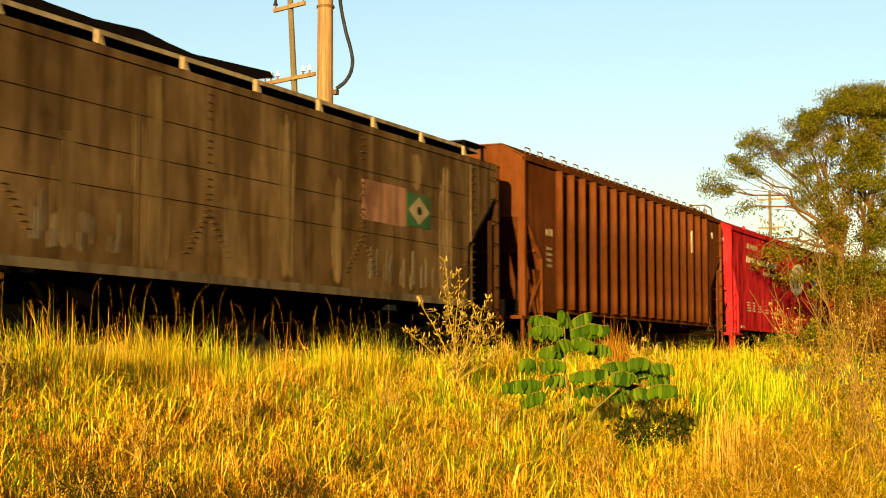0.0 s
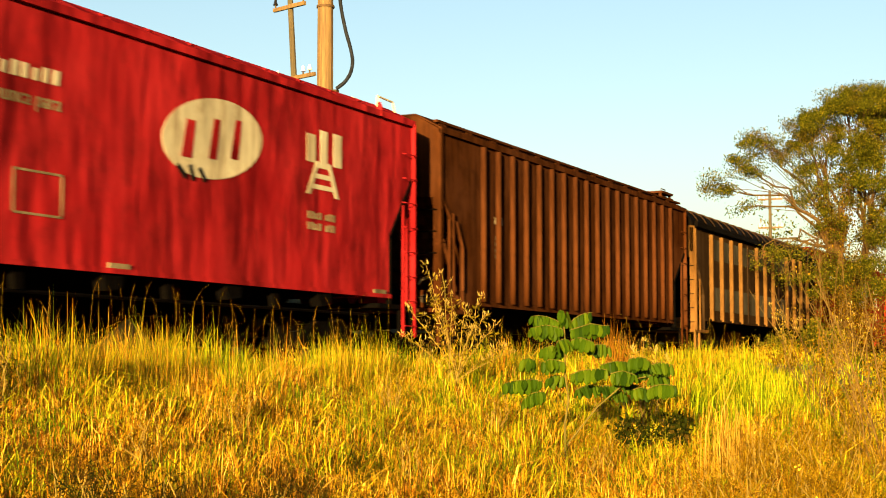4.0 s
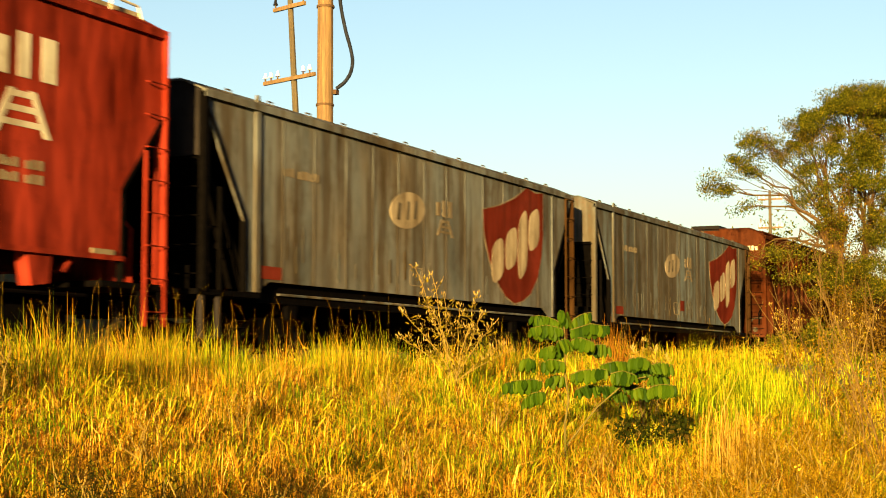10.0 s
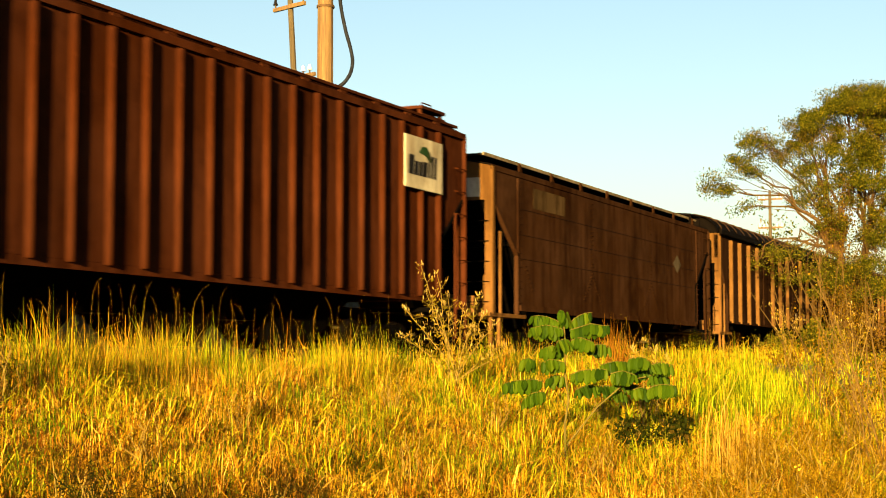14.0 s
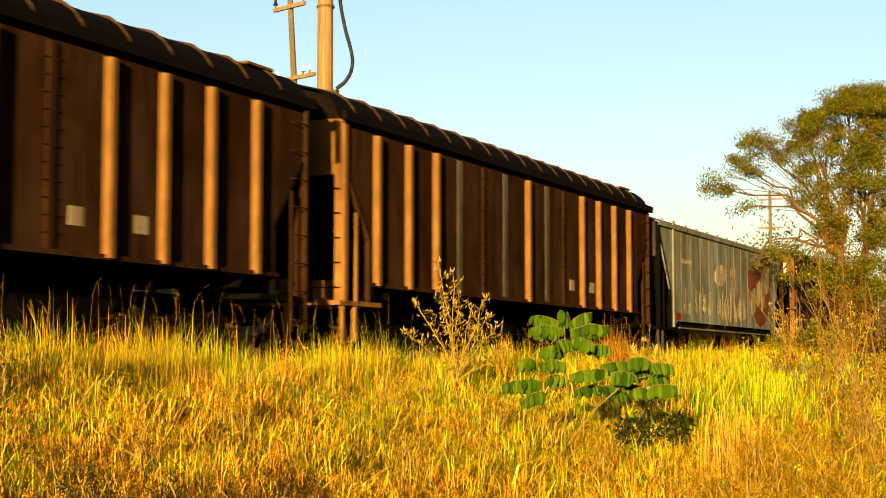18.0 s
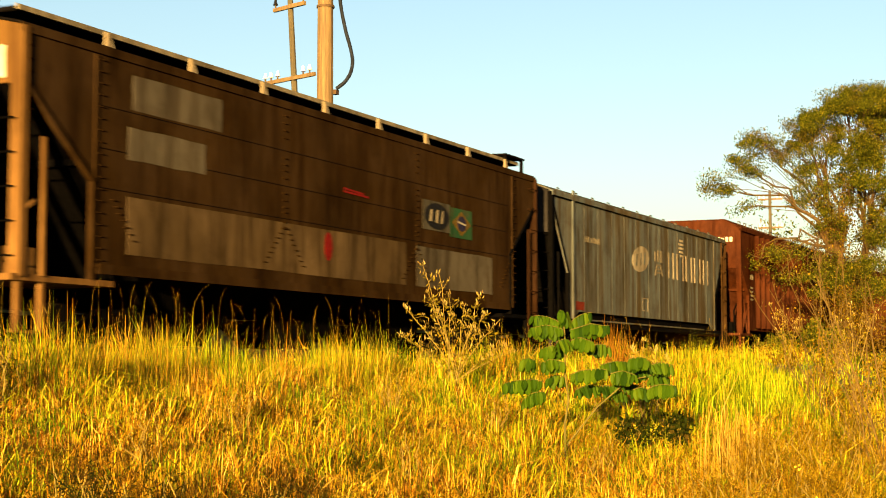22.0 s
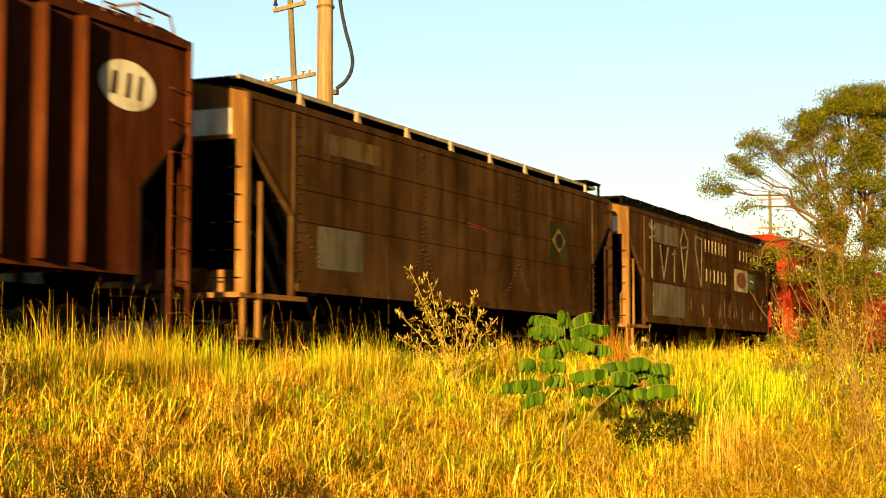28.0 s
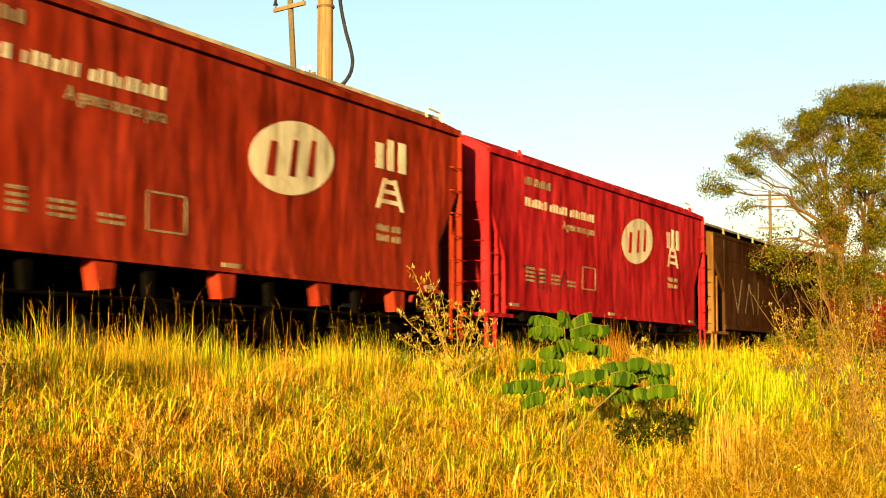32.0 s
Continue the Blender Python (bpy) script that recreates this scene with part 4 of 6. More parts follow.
W19 = riveted_wagon(345.9, 17.2, BROWN_D, "dull brown riveted hopper wagon covered in chalk marks", False, ROOFDARK)[0]
W20 = smooth_wagon(365.0, 16.3, ORANGE_B, "warm red smooth-sided tall hopper wagon with white badges", "tall")[0]
W21 = smooth_wagon(382.7, 16.7, RED_B, "signal-red smooth-sided hopper wagon with white badges", "smooth")[0]
W22 = riveted_wagon(400.5, 17.2, BROWN_B, "brown riveted hopper wagon with a pale scrawl", True, ROOFDARK)[0]
W23 = smooth_wagon(418.9, 16.7, RED, "bright red smooth-sided hopper wagon", "smooth")[0]


# ---- marks, signs and damage that single wagons show ----
def strokes(root, segs, mat, w=0.05, lift=0.0145):
    """Hand-drawn strokes on the side: each from one point to another."""
    g = Geo()
    for (x0, z0), (x1, z1) in segs:
        d = Vector((x1 - x0, z1 - z0)).normalized() * (w / 2)
        g.slab([(x0 - d.y, z0 + d.x), (x0 + d.y, z0 - d.x), (x1 + d.y, z1 - d.x), (x1 - d.y, z1 + d.x)], NEAR - lift - 0.003, NEAR - 0.001)
    part("chalk_stroke", g, mat, root)["kind"] = "stuff"


def patch(root, x0, x1, z0, z1, mat, label="", lift=0.0095):
    """A worn painted panel with an uneven edge."""
    r = random.Random(int(x0 * 100 + z0 * 10))
    pts = []
    for (a, b), (c, d) in (((x0, z0), (x1, z0)), ((x1, z0), (x1, z1)), ((x1, z1), (x0, z1)), ((x0, z1), (x0, z0))):
        for k in range(5):
            f = k / 5
            pts.append((a + (c - a) * f + r.uniform(-0.012, 0.012), b + (d - b) * f + r.uniform(-0.008, 0.008)))
    part("painted_panel", Geo().slab(pts, NEAR - lift - 0.004, NEAR - 0.001), mat, root, label)


def end_bars(root, y0, y1, z0, z1, words, mat):
    """Plain strokes for the writing on the front end."""
    g = Geo()
    total = sum(words) + 0.8 * (len(words) - 1)
    step = (y1 - y0) / total
    y = y1
    for k in words:
        for i in range(k):
            g.box(0.018, 0.027, y - step * 0.7, y, z0, z1 - 0.03 * (i % 3 == 1))
            y -= step
        y -= 0.8 * step
    part("lettering", g, mat, root)["kind"] = "stuff"


CHALK = painted_steel("chalk_marks", (0.15, 0.125, 0.085), dirt=(0.07, 0.052, 0.03), dirt_amount=0.4, rust_amount=0.15)
DIMCHALK = painted_steel("old_chalk_marks", (0.085, 0.07, 0.045), dirt=(0.045, 0.034, 0.02), dirt_amount=0.5, rust_amount=0.15)

# first wagon: faded panel and flag, run marks, torn roof cover
patch(W1, 11.15, 12.88, 2.56, 3.28, PINKISH, "faded pinkish painted panel")
flag(W1, 12.92, 13.94, 2.60, 3.22, GREEN, DIMWHITE, DIMGREEN, core=0.5)
part("roof_sheet", Geo().slab([(0.2, 4.46), (0.6, 4.85), (2.4, 4.84), (3.2, 4.72), (4.2, 4.7), (5.3, 4.77), (6.0, 4.7), (6.6, 4.66), (7.3, 4.7), (8.1, 4.74), (8.85, 4.78), (8.95, 4.7), (8.4, 4.58), (7.0, 4.47), (3.0, 4.47)], -1.05, -0.5), ROOFDARK, W1, "torn dark roof cover sheet")
part("roof_sheet", Geo().slab([(9.2, 4.44), (9.4, 4.56), (11.0, 4.58), (12.6, 4.54), (14.2, 4.56), (14.4, 4.46), (12.0, 4.43)], -1.0, -0.4), ROOFDARK, W1, "torn dark roof cover sheet")
RUNS = painted_steel("pale_run_marks", (0.05861, 0.04168, 0.02013), dirt=(0.0333, 0.02149, 0.01006), dirt_amount=0.5, rust_amount=0.2)


def run_mark(root, x, w, z0, z1, seed):
    """A pale run of washed dust down the side: a bundle of thin ragged streaks, denser in the middle."""
    r = random.Random(seed)
    g = Geo()
    for _ in range(24):
        c = x + r.gauss(0, w * 0.6)
        a = z0 + r.uniform(0, 0.35) * (z1 - z0) * abs(c - x) / w
        b = z1 - r.uniform(0, 0.5) * (z1 - z0) * abs(c - x) / w
        h = r.uniform(0.003, 0.011)
        y = NEAR - 0.0132 - r.uniform(0, 0.0012)
        g.slab([(c - h, a), (c + h * 0.6, a + 0.05), (c + h, b), (c - h * 0.5, b - 0.06)], y, NEAR - 0.001)
    part("run_mark", g, RUNS, root)["kind"] = "stuff"


for k, (x, w, a, b) in enumerate(((4.95, 0.3, 1.33, 4.05), (8.55, 0.2, 1.4, 4.0), (13.35, 0.16, 3.3, 3.98), (14.6, 0.3, 1.4, 3.9), (3.1, 0.22, 1.5, 3.0), (7.0, 0.14, 1.4, 2.6), (10.3, 0.16, 1.4, 3.2))):
    run_mark(W1, x, w, a, b, 40 + k)

# ribbed wagons: stencilled notes between the ribs
for w, x in ((W2, 1.4), (W16, 1.4), (W17, 1.4), (W4, 2.75)):
    writing(bars(x, x + 0.48, 2.97, 3.14, (3,)), DIMWHITE, w)
    for k in range(4):
        writing(bars(x + 0.03, x + 0.4, 2.26 + 0.13 * k, 2.33 + 0.13 * k, (5,)), DUSTY, w)
part("yellowed_patch", Geo().box(12.98, 13.18, NEAR - 0.142, NEAR - 0.132, 3.35, 4.0), WHITE, W2)
part("round_badge", Geo().disc((15.85, 4.08), 0.1, NEAR - 0.008, NEAR - 0.001, 16), WHITE, W2)
oval_badge(W17, 15.95, 3.78, 0.62, 0.34, WHITE, RUST_B, "white oval badge on the rust-brown end panel", 0.0)
end_bars(W16, -1.3, 0.2, 4.16, 4.32, (3, 7), WHITE)
end_bars(W9, -1.3, 0.2, 4.12, 4.28, (3, 8), WHITE)
end_bars(W6, -1.3, 0.2, 4.16, 4.3, (3, 8), WHITE)
end_bars(W20, -1.3, 0.2, 4.16, 4.3, (3, 8), WHITE)
end_bars(W3, -1.3, -0.2, 4.1, 4.24, (3, 8), WHITE)
for w in (W14, W19, W10, W18, W13):
    part("end_panel", Geo().box(0.012, 0.024, -1.25, 1.0, 3.55, 3.95), WHITE, w, "white painted panel on the wagon end")

# the sign board on the red-brown ribbed wagon
board = part("sign_board", Geo().box(13.93, 15.54, NEAR - 0.115, NEAR - 0.078, 3.30, 4.27), WHITE, W9, "white sign board with dark bars and a green leaf")
for i, (x, w, h) in enumerate(((14.06, 0.2, 0.36), (14.3, 0.15, 0.26), (14.5, 0.12, 0.26), (14.66, 0.18, 0.28), (14.9, 0.07, 0.4), (15.03, 0.08, 0.42), (15.17, 0.08, 0.42))):
    part("sign_bar", Geo().slab([(x, 3.55), (x + w, 3.55), (x + w + 0.03, 3.55 + h), (x + 0.03, 3.55 + h)], NEAR - 0.123, NEAR - 0.116), BLACK, board)
part("sign_leaf", Geo().slab([(14.5, 3.98), (14.62, 4.1), (14.82, 4.12), (14.98, 4.02), (15.08, 3.86), (14.96, 3.84), (14.8, 3.94), (14.66, 3.96)], NEAR - 0.123, NEAR - 0.116), GREEN, board)

# grey patches in the bays of the fifth wagon
for x0, x1 in ((1.86, 2.84), (3.1, 4.07), (4.33, 5.31), (5.57, 6.48), (6.72, 7.59), (7.85, 8.81), (9.07, 10.04), (10.3, 11.2), (11.42, 12.28)):
    patch(W5, x0, x1, 3.3 + 0.01 * x0, 3.98, PATCH, "pale grey patch of old paint", 0.006)
    patch(W5, x0, x1, 1.75, 2.48, PATCH, "pale grey patch of old paint", 0.006)
part("round_badge", Geo().disc((13.05, 3.2), 0.42, NEAR - 0.012, NEAR - 0.002, 24, 0.36), BLACK, W5)

# small white plates on the wagons with posts
for w in (W11, W12):
    for x in (11.2, 12.6):
        part("data_plate", Geo().box(x, x + 0.3, NEAR - 0.01, NEAR - 0.001, 1.8, 2.05), DIMWHITE, w)

# painted panels, flags and spray on the riveted wagons
patch(W14, 2.28, 4.48, 3.46, 3.94, DUSTY, "pale worn panel")
patch(W14, 2.2, 4.05, 2.78, 3.22, DUSTY, "pale worn panel")
patch(W14, 2.2, 10.7, 1.5, 2.28, BROWN_A, "greyed lower panel", 0.0092)
patch(W14, 11.15, 14.75, 1.5, 2.26, DUSTY, "pale worn panel")
part("painted_panel", plate(11.4, 12.64, 2.60, 3.16, 0.013), PATCH, W14)
flag(W14, 12.67, 13.7, 2.54, 3.12, GREEN, YELLOW, BLUE, WHITE)
oval_badge(W14, 12.02, 2.88, 0.54, 0.25, BLACK, DIMWHITE, "dark oval badge on a white panel", 0.0, 0.018)
strokes(W14, [((8.3, 2.98), (9.2, 2.96)), ((8.3, 3.03), (9.0, 3.0))], SPRAYRED, 0.035)
part("red_mark", Geo().disc((7.75, 2.0), 0.14, NEAR - 0.018, NEAR - 0.012, 16, 0.24), SPRAYRED, W14)
patch(W18, 2.3, 3.9, 1.62, 2.32, PATCH, "pale grey worn panel")
patch(W18, 2.5, 4.5, 3.55, 3.9, BROWN_A, "pale worn panel")
patch(W18, 13.0, 14.2, 2.5, 3.3, DIMGREEN, "faded dark green panel", 0.0065)
part("diamond", Geo().slab([(13.15, 2.9), (13.6, 2.62), (14.05, 2.9), (13.6, 3.18)], NEAR - 0.016, NEAR - 0.011), YELLOW, W18)
part("diamond_core", Geo().disc((13.6, 2.9), 0.24, NEAR - 0.0205, NEAR - 0.0165, 20, 0.17), BLACK, W18)
strokes(W18, [((8.4, 2.88), (9.3, 2.84)), ((8.5, 2.82), (9.4, 2.8))], SHIELD, 0.022)
patch(W19, 2.28, 5.5, 1.42, 2.32, DUSTY, "pale grey worn panel")
patch(W19, 2.45, 4.72, 3.44, 3.98, DUSTY, "pale worn panel")
patch(W19, 11.28, 13.0, 2.48, 3.2, DIMWHITE, "white worn panel")
flag(W19, 13.03, 14.05, 2.62, 3.14, GREEN, DUSTY, BLUE, WHITE)
part("oval_badge", Geo().disc((12.15, 2.86), 0.66, NEAR - 0.021, NEAR - 0.0165, 28, 0.27), FADED_RED, W19)
strokes(W19, [((2.2, 4.02), (2.18, 2.43)), ((1.94, 3.52), (2.49, 3.61)), ((2.95, 3.39), (3.29, 2.44)), ((3.29, 2.44), (3.73, 3.38)), ((4.36, 3.35), (4.32, 2.42)), ((4.15, 3.21), (4.51, 3.25)), ((5.3, 4.05), (4.95, 3.58)), ((5.3, 4.05), (5.81, 3.66)), ((5.0, 3.55), (5.38, 2.48)), ((5.78, 3.62), (5.38, 2.48)), ((5.18, 3.46), (5.57, 3.51)), ((6.64, 3.9), (7.3, 3.86)), ((6.55, 3.59), (7.16, 2.44)), ((7.3, 3.86), (7.2, 2.44)), ((1.94, 3.9), (2.2, 3.72)), ((2.49, 3.9), (2.2, 3.72)), ((6.64, 3.9), (6.55, 3.59)), ((7.3, 1.89), (7.43, 1.64))], DIMCHALK, 0.055)
strokes(W19, [((x, 3.52), (x + 0.02, 3.9)) for x in (7.7, 8.1, 8.5, 8.9, 9.3, 9.7, 10.1)] + [((x, 2.62), (x + 0.03, 3.0)) for x in (7.8, 8.25, 8.7, 9.15, 9.6, 10.05)] + [((x, 3.5), (x + 0.05, 3.84)) for x in (12.0, 12.5, 12.9, 13.5, 14.0, 14.5, 14.9)], CHALK, 0.055)
patch(W10, 2.4, 4.4, 3.5, 3.95, BROWN_A, "greyed panel")
part("diamond", Geo().slab([(13.3, 2.95), (13.7, 2.7), (14.1, 2.95), (13.7, 3.2)], NEAR - 0.016, NEAR - 0.011), DUSTY, W10)
strokes(W22, [((2.5, 2.9), (3.2, 1.8)), ((3.2, 1.8), (3.8, 2.9)), ((4.2, 1.8), (4.8, 2.8)), ((4.8, 2.8), (5.4, 1.8)), ((6.0, 1.8), (6.1, 2.9))], DUSTY, 0.06)
strokes(W21, [((2.0, 2.2), (2.5, 2.18)), ((2.45, 2.2), (2.2, 1.72)), ((2.8, 2.15), (2.9, 1.75)), ((2.9, 2.0), (3.3, 2.1)), ((3.3, 2.1), (3.2, 1.75)), ((3.6, 1.85), (3.75, 1.7)), ((4.3, 1.8), (4.6, 2.25)), ((4.6, 2.25), (4.9, 1.75))], BLACK, 0.05, 0.005)
strokes(W3, [((9.3, 2.85), (9.5, 2.7)), ((9.6, 2.88), (9.7, 2.68)), ((9.85, 2.86), (10.0, 2.7))], BLACK, 0.07, 0.018)


def drips(root, seed, n, x0, x1, z0, z1, mat, lift=0.008):
    """Thin scraped and dripped marks."""
    r = random.Random(seed)
    g = Geo()
    for _ in range(n):
        x, w = r.uniform(x0, x1), r.uniform(0.03, 0.12)
        a = r.uniform(z0, z0 + 0.3)
        b = a + r.uniform(0.15, 0.55) * (z1 - z0)
        g.slab([(x, a), (x + w, a + 0.03), (x + w * 0.8, b), (x + 0.01, b - 0.05)], NEAR - lift, NEAR - 0.001)
    part("scraped_paint", g, mat, root)["kind"] = "stuff"


drips(W13, 3, 46, 2.4, 10.2, 1.45, 2.9, DIMWHITE)
drips(W1, 8, 16, 2.4, 4.3, 1.45, 2.5, DUSTY, 0.0135)
drips(W1, 9, 22, 11.4, 14.4, 1.4, 2.5, DUSTY, 0.0135)
drips(W19, 10, 14, 6.0, 15.0, 1.4, 2.6, BROWN_A, 0.0135)
drips(W7, 4, 26, 2.2, 13.0, 1.4, 2.6, GREY_D)
drips(W8, 5, 26, 2.4, 10.2, 1.4, 2.6, GREY_D)
part("red_mark", Geo().box(7.55, 7.95, NEAR - 0.01, NEAR - 0.001, 1.62, 1.92), SHIELD, W8)


# ---- plants, poles and the field ----
FWD = Vector((math.cos(radians(TURN)), math.sin(radians(TURN)), 0))
RIGHT = Vector((math.sin(radians(TURN)), -math.cos(radians(TURN)), 0))


def spot(d, u, v=0.0):
    """A point d metres out, u per metre to the right of the camera's line and v per metre above the eye's level."""
    return FWD * d + RIGHT * (u * d) + Vector((0, 0, EYE + v * d))


def rooted(d, u, sink=0.03):
    p = spot(d, u)
    p.z = ground_z(p.x, p.y) - sink
    return p


GRASS_DRY = leafy("dry_grass", [(0.0, (0.01798, 0.005645, 0.001)), (0.3, (0.0955, 0.02823, 0.002)), (0.5, (0.3595, 0.1458, 0.005)), (0.78, (0.5618, 0.2729, 0.009)), (1.0, (0.8089, 0.5081, 0.1))], 0.7, 0.22,
                  [(0.8, 0.44, 0.60, [(0.0, (0.01798, 0.01882, 0.001)), (0.32, (0.1236, 0.1035, 0.003)), (0.7, (0.3932, 0.2635, 0.005)), (1.0, (0.6292, 0.4046, 0.016))]),
                   (1.2, 0.53, 0.66, [(0.0, (0.01348, 0.004705, 0.001)), (0.5, (0.1573, 0.04516, 0.003)), (1.0, (0.4943, 0.1976, 0.01))])], 0.03)
GRASS_GREEN = leafy("green_grass", [(0.0, (0.01417, 0.035, 0.001)), (0.25, (0.05314, 0.095, 0.002)), (0.6, (0.1683, 0.23, 0.003)), (1.0, (0.372, 0.38, 0.008))], 0.65, 0.28,
                    [(0.9, 0.44, 0.62, [(0.0, (0.03542, 0.055, 0.002)), (0.4, (0.1506, 0.15, 0.003)), (1.0, (0.4251, 0.35, 0.008))])], 0.03)
THATCH = leafy("bent_straw", [(0.0, (0.084, 0.0252, 0.00252)), (0.5, (0.3024, 0.1596, 0.00672)), (1.0, (0.4536, 0.3192, 0.0252))], 0.7, 0.2, None, 0.02)
STRAW = leafy("straw", [(0.0, (0.167, 0.08354, 0.007711)), (0.5, (0.257, 0.1606, 0.01607)), (1.0, (0.3213, 0.2249, 0.03856))], 0.7, 0.25, None, 0.03)
RUSTGRASS = leafy("reddish_straw", [(0.0, (0.1008, 0.0378, 0.00336)), (1.0, (0.252, 0.1176, 0.0084))], 0.7, 0.3, None, 0.03)
TREE_LEAF = leafy("olive_leaves", [(0.0, (0.01459, 0.02147, 0.00086)), (0.5, (0.05652, 0.06261, 0.00258)), (0.85, (0.1094, 0.1029, 0.00516)), (1.0, (0.1823, 0.1431, 0.01032))], 0.6, 0.35,
                  [(0.45, 0.52, 0.68, [(0.0, (0.01823, 0.01252, 0.00086)), (0.6, (0.07749, 0.04919, 0.00344)), (1.0, (0.155, 0.09391, 0.00688))])], 0.05)
VINE_LEAF = leafy("golden_vine_leaves", [(0.0, (0.02205, 0.01134, 0.00063)), (0.6, (0.0756, 0.03906, 0.00189)), (1.0, (0.1638, 0.1008, 0.00504))], 0.7, 0.35, None, 0.03)
# leaves coloured near-black to paint the shadow below the sapling
SHADE_LEAF = leafy("painted_shade_leaves", [(0.0, (0.00504, 0.00924, 0.00084)), (0.8, (0.0168, 0.02016, 0.00168)), (1.0, (0.0504, 0.0294, 0.00336))], 0.7, 0.2, None, 0.02)
BUSH_LEAF = leafy("sapling_leaves", [(0.0, (0.00984, 0.02788, 0.00082)), (0.5, (0.02788, 0.06068, 0.00123)), (1.0, (0.0574, 0.0943, 0.00246))], 0.55, 0.3, None, 0.06, True)
SHRUB_LEAF = leafy("shrub_leaves", [(0.0, (0.0168, 0.0252, 0.00168)), (0.6, (0.0672, 0.0714, 0.00336)), (1.0, (0.1848, 0.1344, 0.01008))], 0.6, 0.35, None, 0.03)
WEED_LEAF = leafy("weed_leaves", [(0.0, (0.05305, 0.02652, 0.00106)), (0.6, (0.1592, 0.0902, 0.002122)), (1.0, (0.2546, 0.1698, 0.006365))], 0.7, 0.3, None, 0.03)
DARK_LEAF = leafy("dark_weed_leaves", [(0.0, (0.006048, 0.009072, 0.001008)), (0.7, (0.02016, 0.01764, 0.002016)), (1.0, (0.07056, 0.03024, 0.004032))], 0.7, 0.25, None, 0.02)
BUDS = leafy("flower_buds", [(0.0, (0.136, 0.0425, 0.0085)), (0.3, (0.204, 0.1275, 0.017)), (0.7, (0.289, 0.2125, 0.051)), (1.0, (0.391, 0.323, 0.136))], 0.6, 0.3, None, 0.1)
WEED_GREEN = leafy("weed_green_leaves", [(0.0, (0.0375, 0.02625, 0.0015)), (0.5, (0.0975, 0.075, 0.003)), (1.0, (0.18, 0.135, 0.0075))], 0.7, 0.3, None, 0.03)
PETAL = leafy("yellow_petals", [(0.0, (0.55, 0.36, 0.01)), (1.0, (0.62, 0.44, 0.02))], 0.5, 0.3)
BARK = plain("bark", (0.062, 0.037, 0.013), 0.9, 0.5, 12.0, relief=0.8)
TWIG = plain("dry_twig", (0.085, 0.054, 0.016), 0.85, 0.4, 20.0, relief=0.5)
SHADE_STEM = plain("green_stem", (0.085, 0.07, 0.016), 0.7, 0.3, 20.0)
STEM = plain("green_stem", (0.17, 0.12, 0.025), 0.7, 0.3, 20.0)


def pole_wood(name, base, dark, grain=26.0):
    """Weathered timber with grain and checks along the pole."""
    m, t, b = start(name)
    co = node(t, "ShaderNodeTexCoord").outputs["Object"]
    long = node(t, "ShaderNodeMapping", Vector=co, Scale=(1, 1, 0.035)).outputs[0]
    f = noise_tex(t, long, grain, 6.0, 0.7)
    g = noise_tex(t, co, 1.4, 4.0)
    col = mix(t, ramp(t, f, [(0.35, grey(0)), (0.62, grey(1))]), dark, base)
    col = mix(t, ramp(t, g, [(0.4, grey(0)), (0.7, grey(0.5))]), col, dark)
    t.links.new(col, b.inputs["Base Color"])
    b.inputs["Roughness"].default_value = 0.85
    bump(t, b, f, 0.6, 0.02)
    return m


POLE = pole_wood("pole_timber", (0.145, 0.09, 0.032), (0.06, 0.034, 0.012))
POLE_OLD = pole_wood("old_pole_timber", (0.06, 0.045, 0.017), (0.03, 0.022, 0.009))
PORCELAIN = plain("porcelain", (0.75, 0.72, 0.66), 0.3, 0.1)
CABLE = plain("cable_sheath", (0.010, 0.012, 0.018), 0.5)

# poles behind the line
base = spot(34.0, -0.0768)
base.z = ground_z(base.x, base.y)
pole = tagged(new("utility_pole"), "thick weathered timber utility pole with a black cable", "pole")
pole.location = base
g = Geo()
g.tube([(0.03, 0, -0.3), (0.015, 0, 5.0), (0, 0, 10.3)], 0.205, 16, 0.165)
part("shaft", g, POLE, pole)
hh = EYE - base.z
for z in (5.75, 7.95):
    part("band", Geo().tube([(0.012, 0, hh + z), (0.012, 0, hh + z + 0.05)], 0.2, 16), RAILHEAD, pole)
cx, cy = RIGHT.x, RIGHT.y
pts = [(0.30, 9.4), (0.31, 8.6), (0.33, 8.1), (0.44, 7.5), (0.56, 7.05), (0.61, 6.75), (0.56, 6.48), (0.42, 6.27), (0.22, 6.12), (0.1, 6.05)]
sm = []
for i in range(1, len(pts) - 2):
    for k in range(6):      # a smooth curve through the points
        f = k / 6
        w = (-0.5 * f + f * f - 0.5 * f ** 3, 1 - 2.5 * f * f + 1.5 * f ** 3, 0.5 * f + 2 * f * f - 1.5 * f ** 3, -0.5 * f * f + 0.5 * f ** 3)
        sm.append(tuple(sum(w[j] * pts[i - 1 + j][c] for j in range(4)) for c in (0, 1)))
part("cable", Geo().tube([(cx * a, cy * a, hh + z) for a, z in sm], 0.042, 8), CABLE, pole, "black cable bowed out from the pole")
part("cable_clamp", Geo().box(0.08, 0.22, -0.24, -0.14, hh + 6.02, hh + 6.12), RAILHEAD, pole)

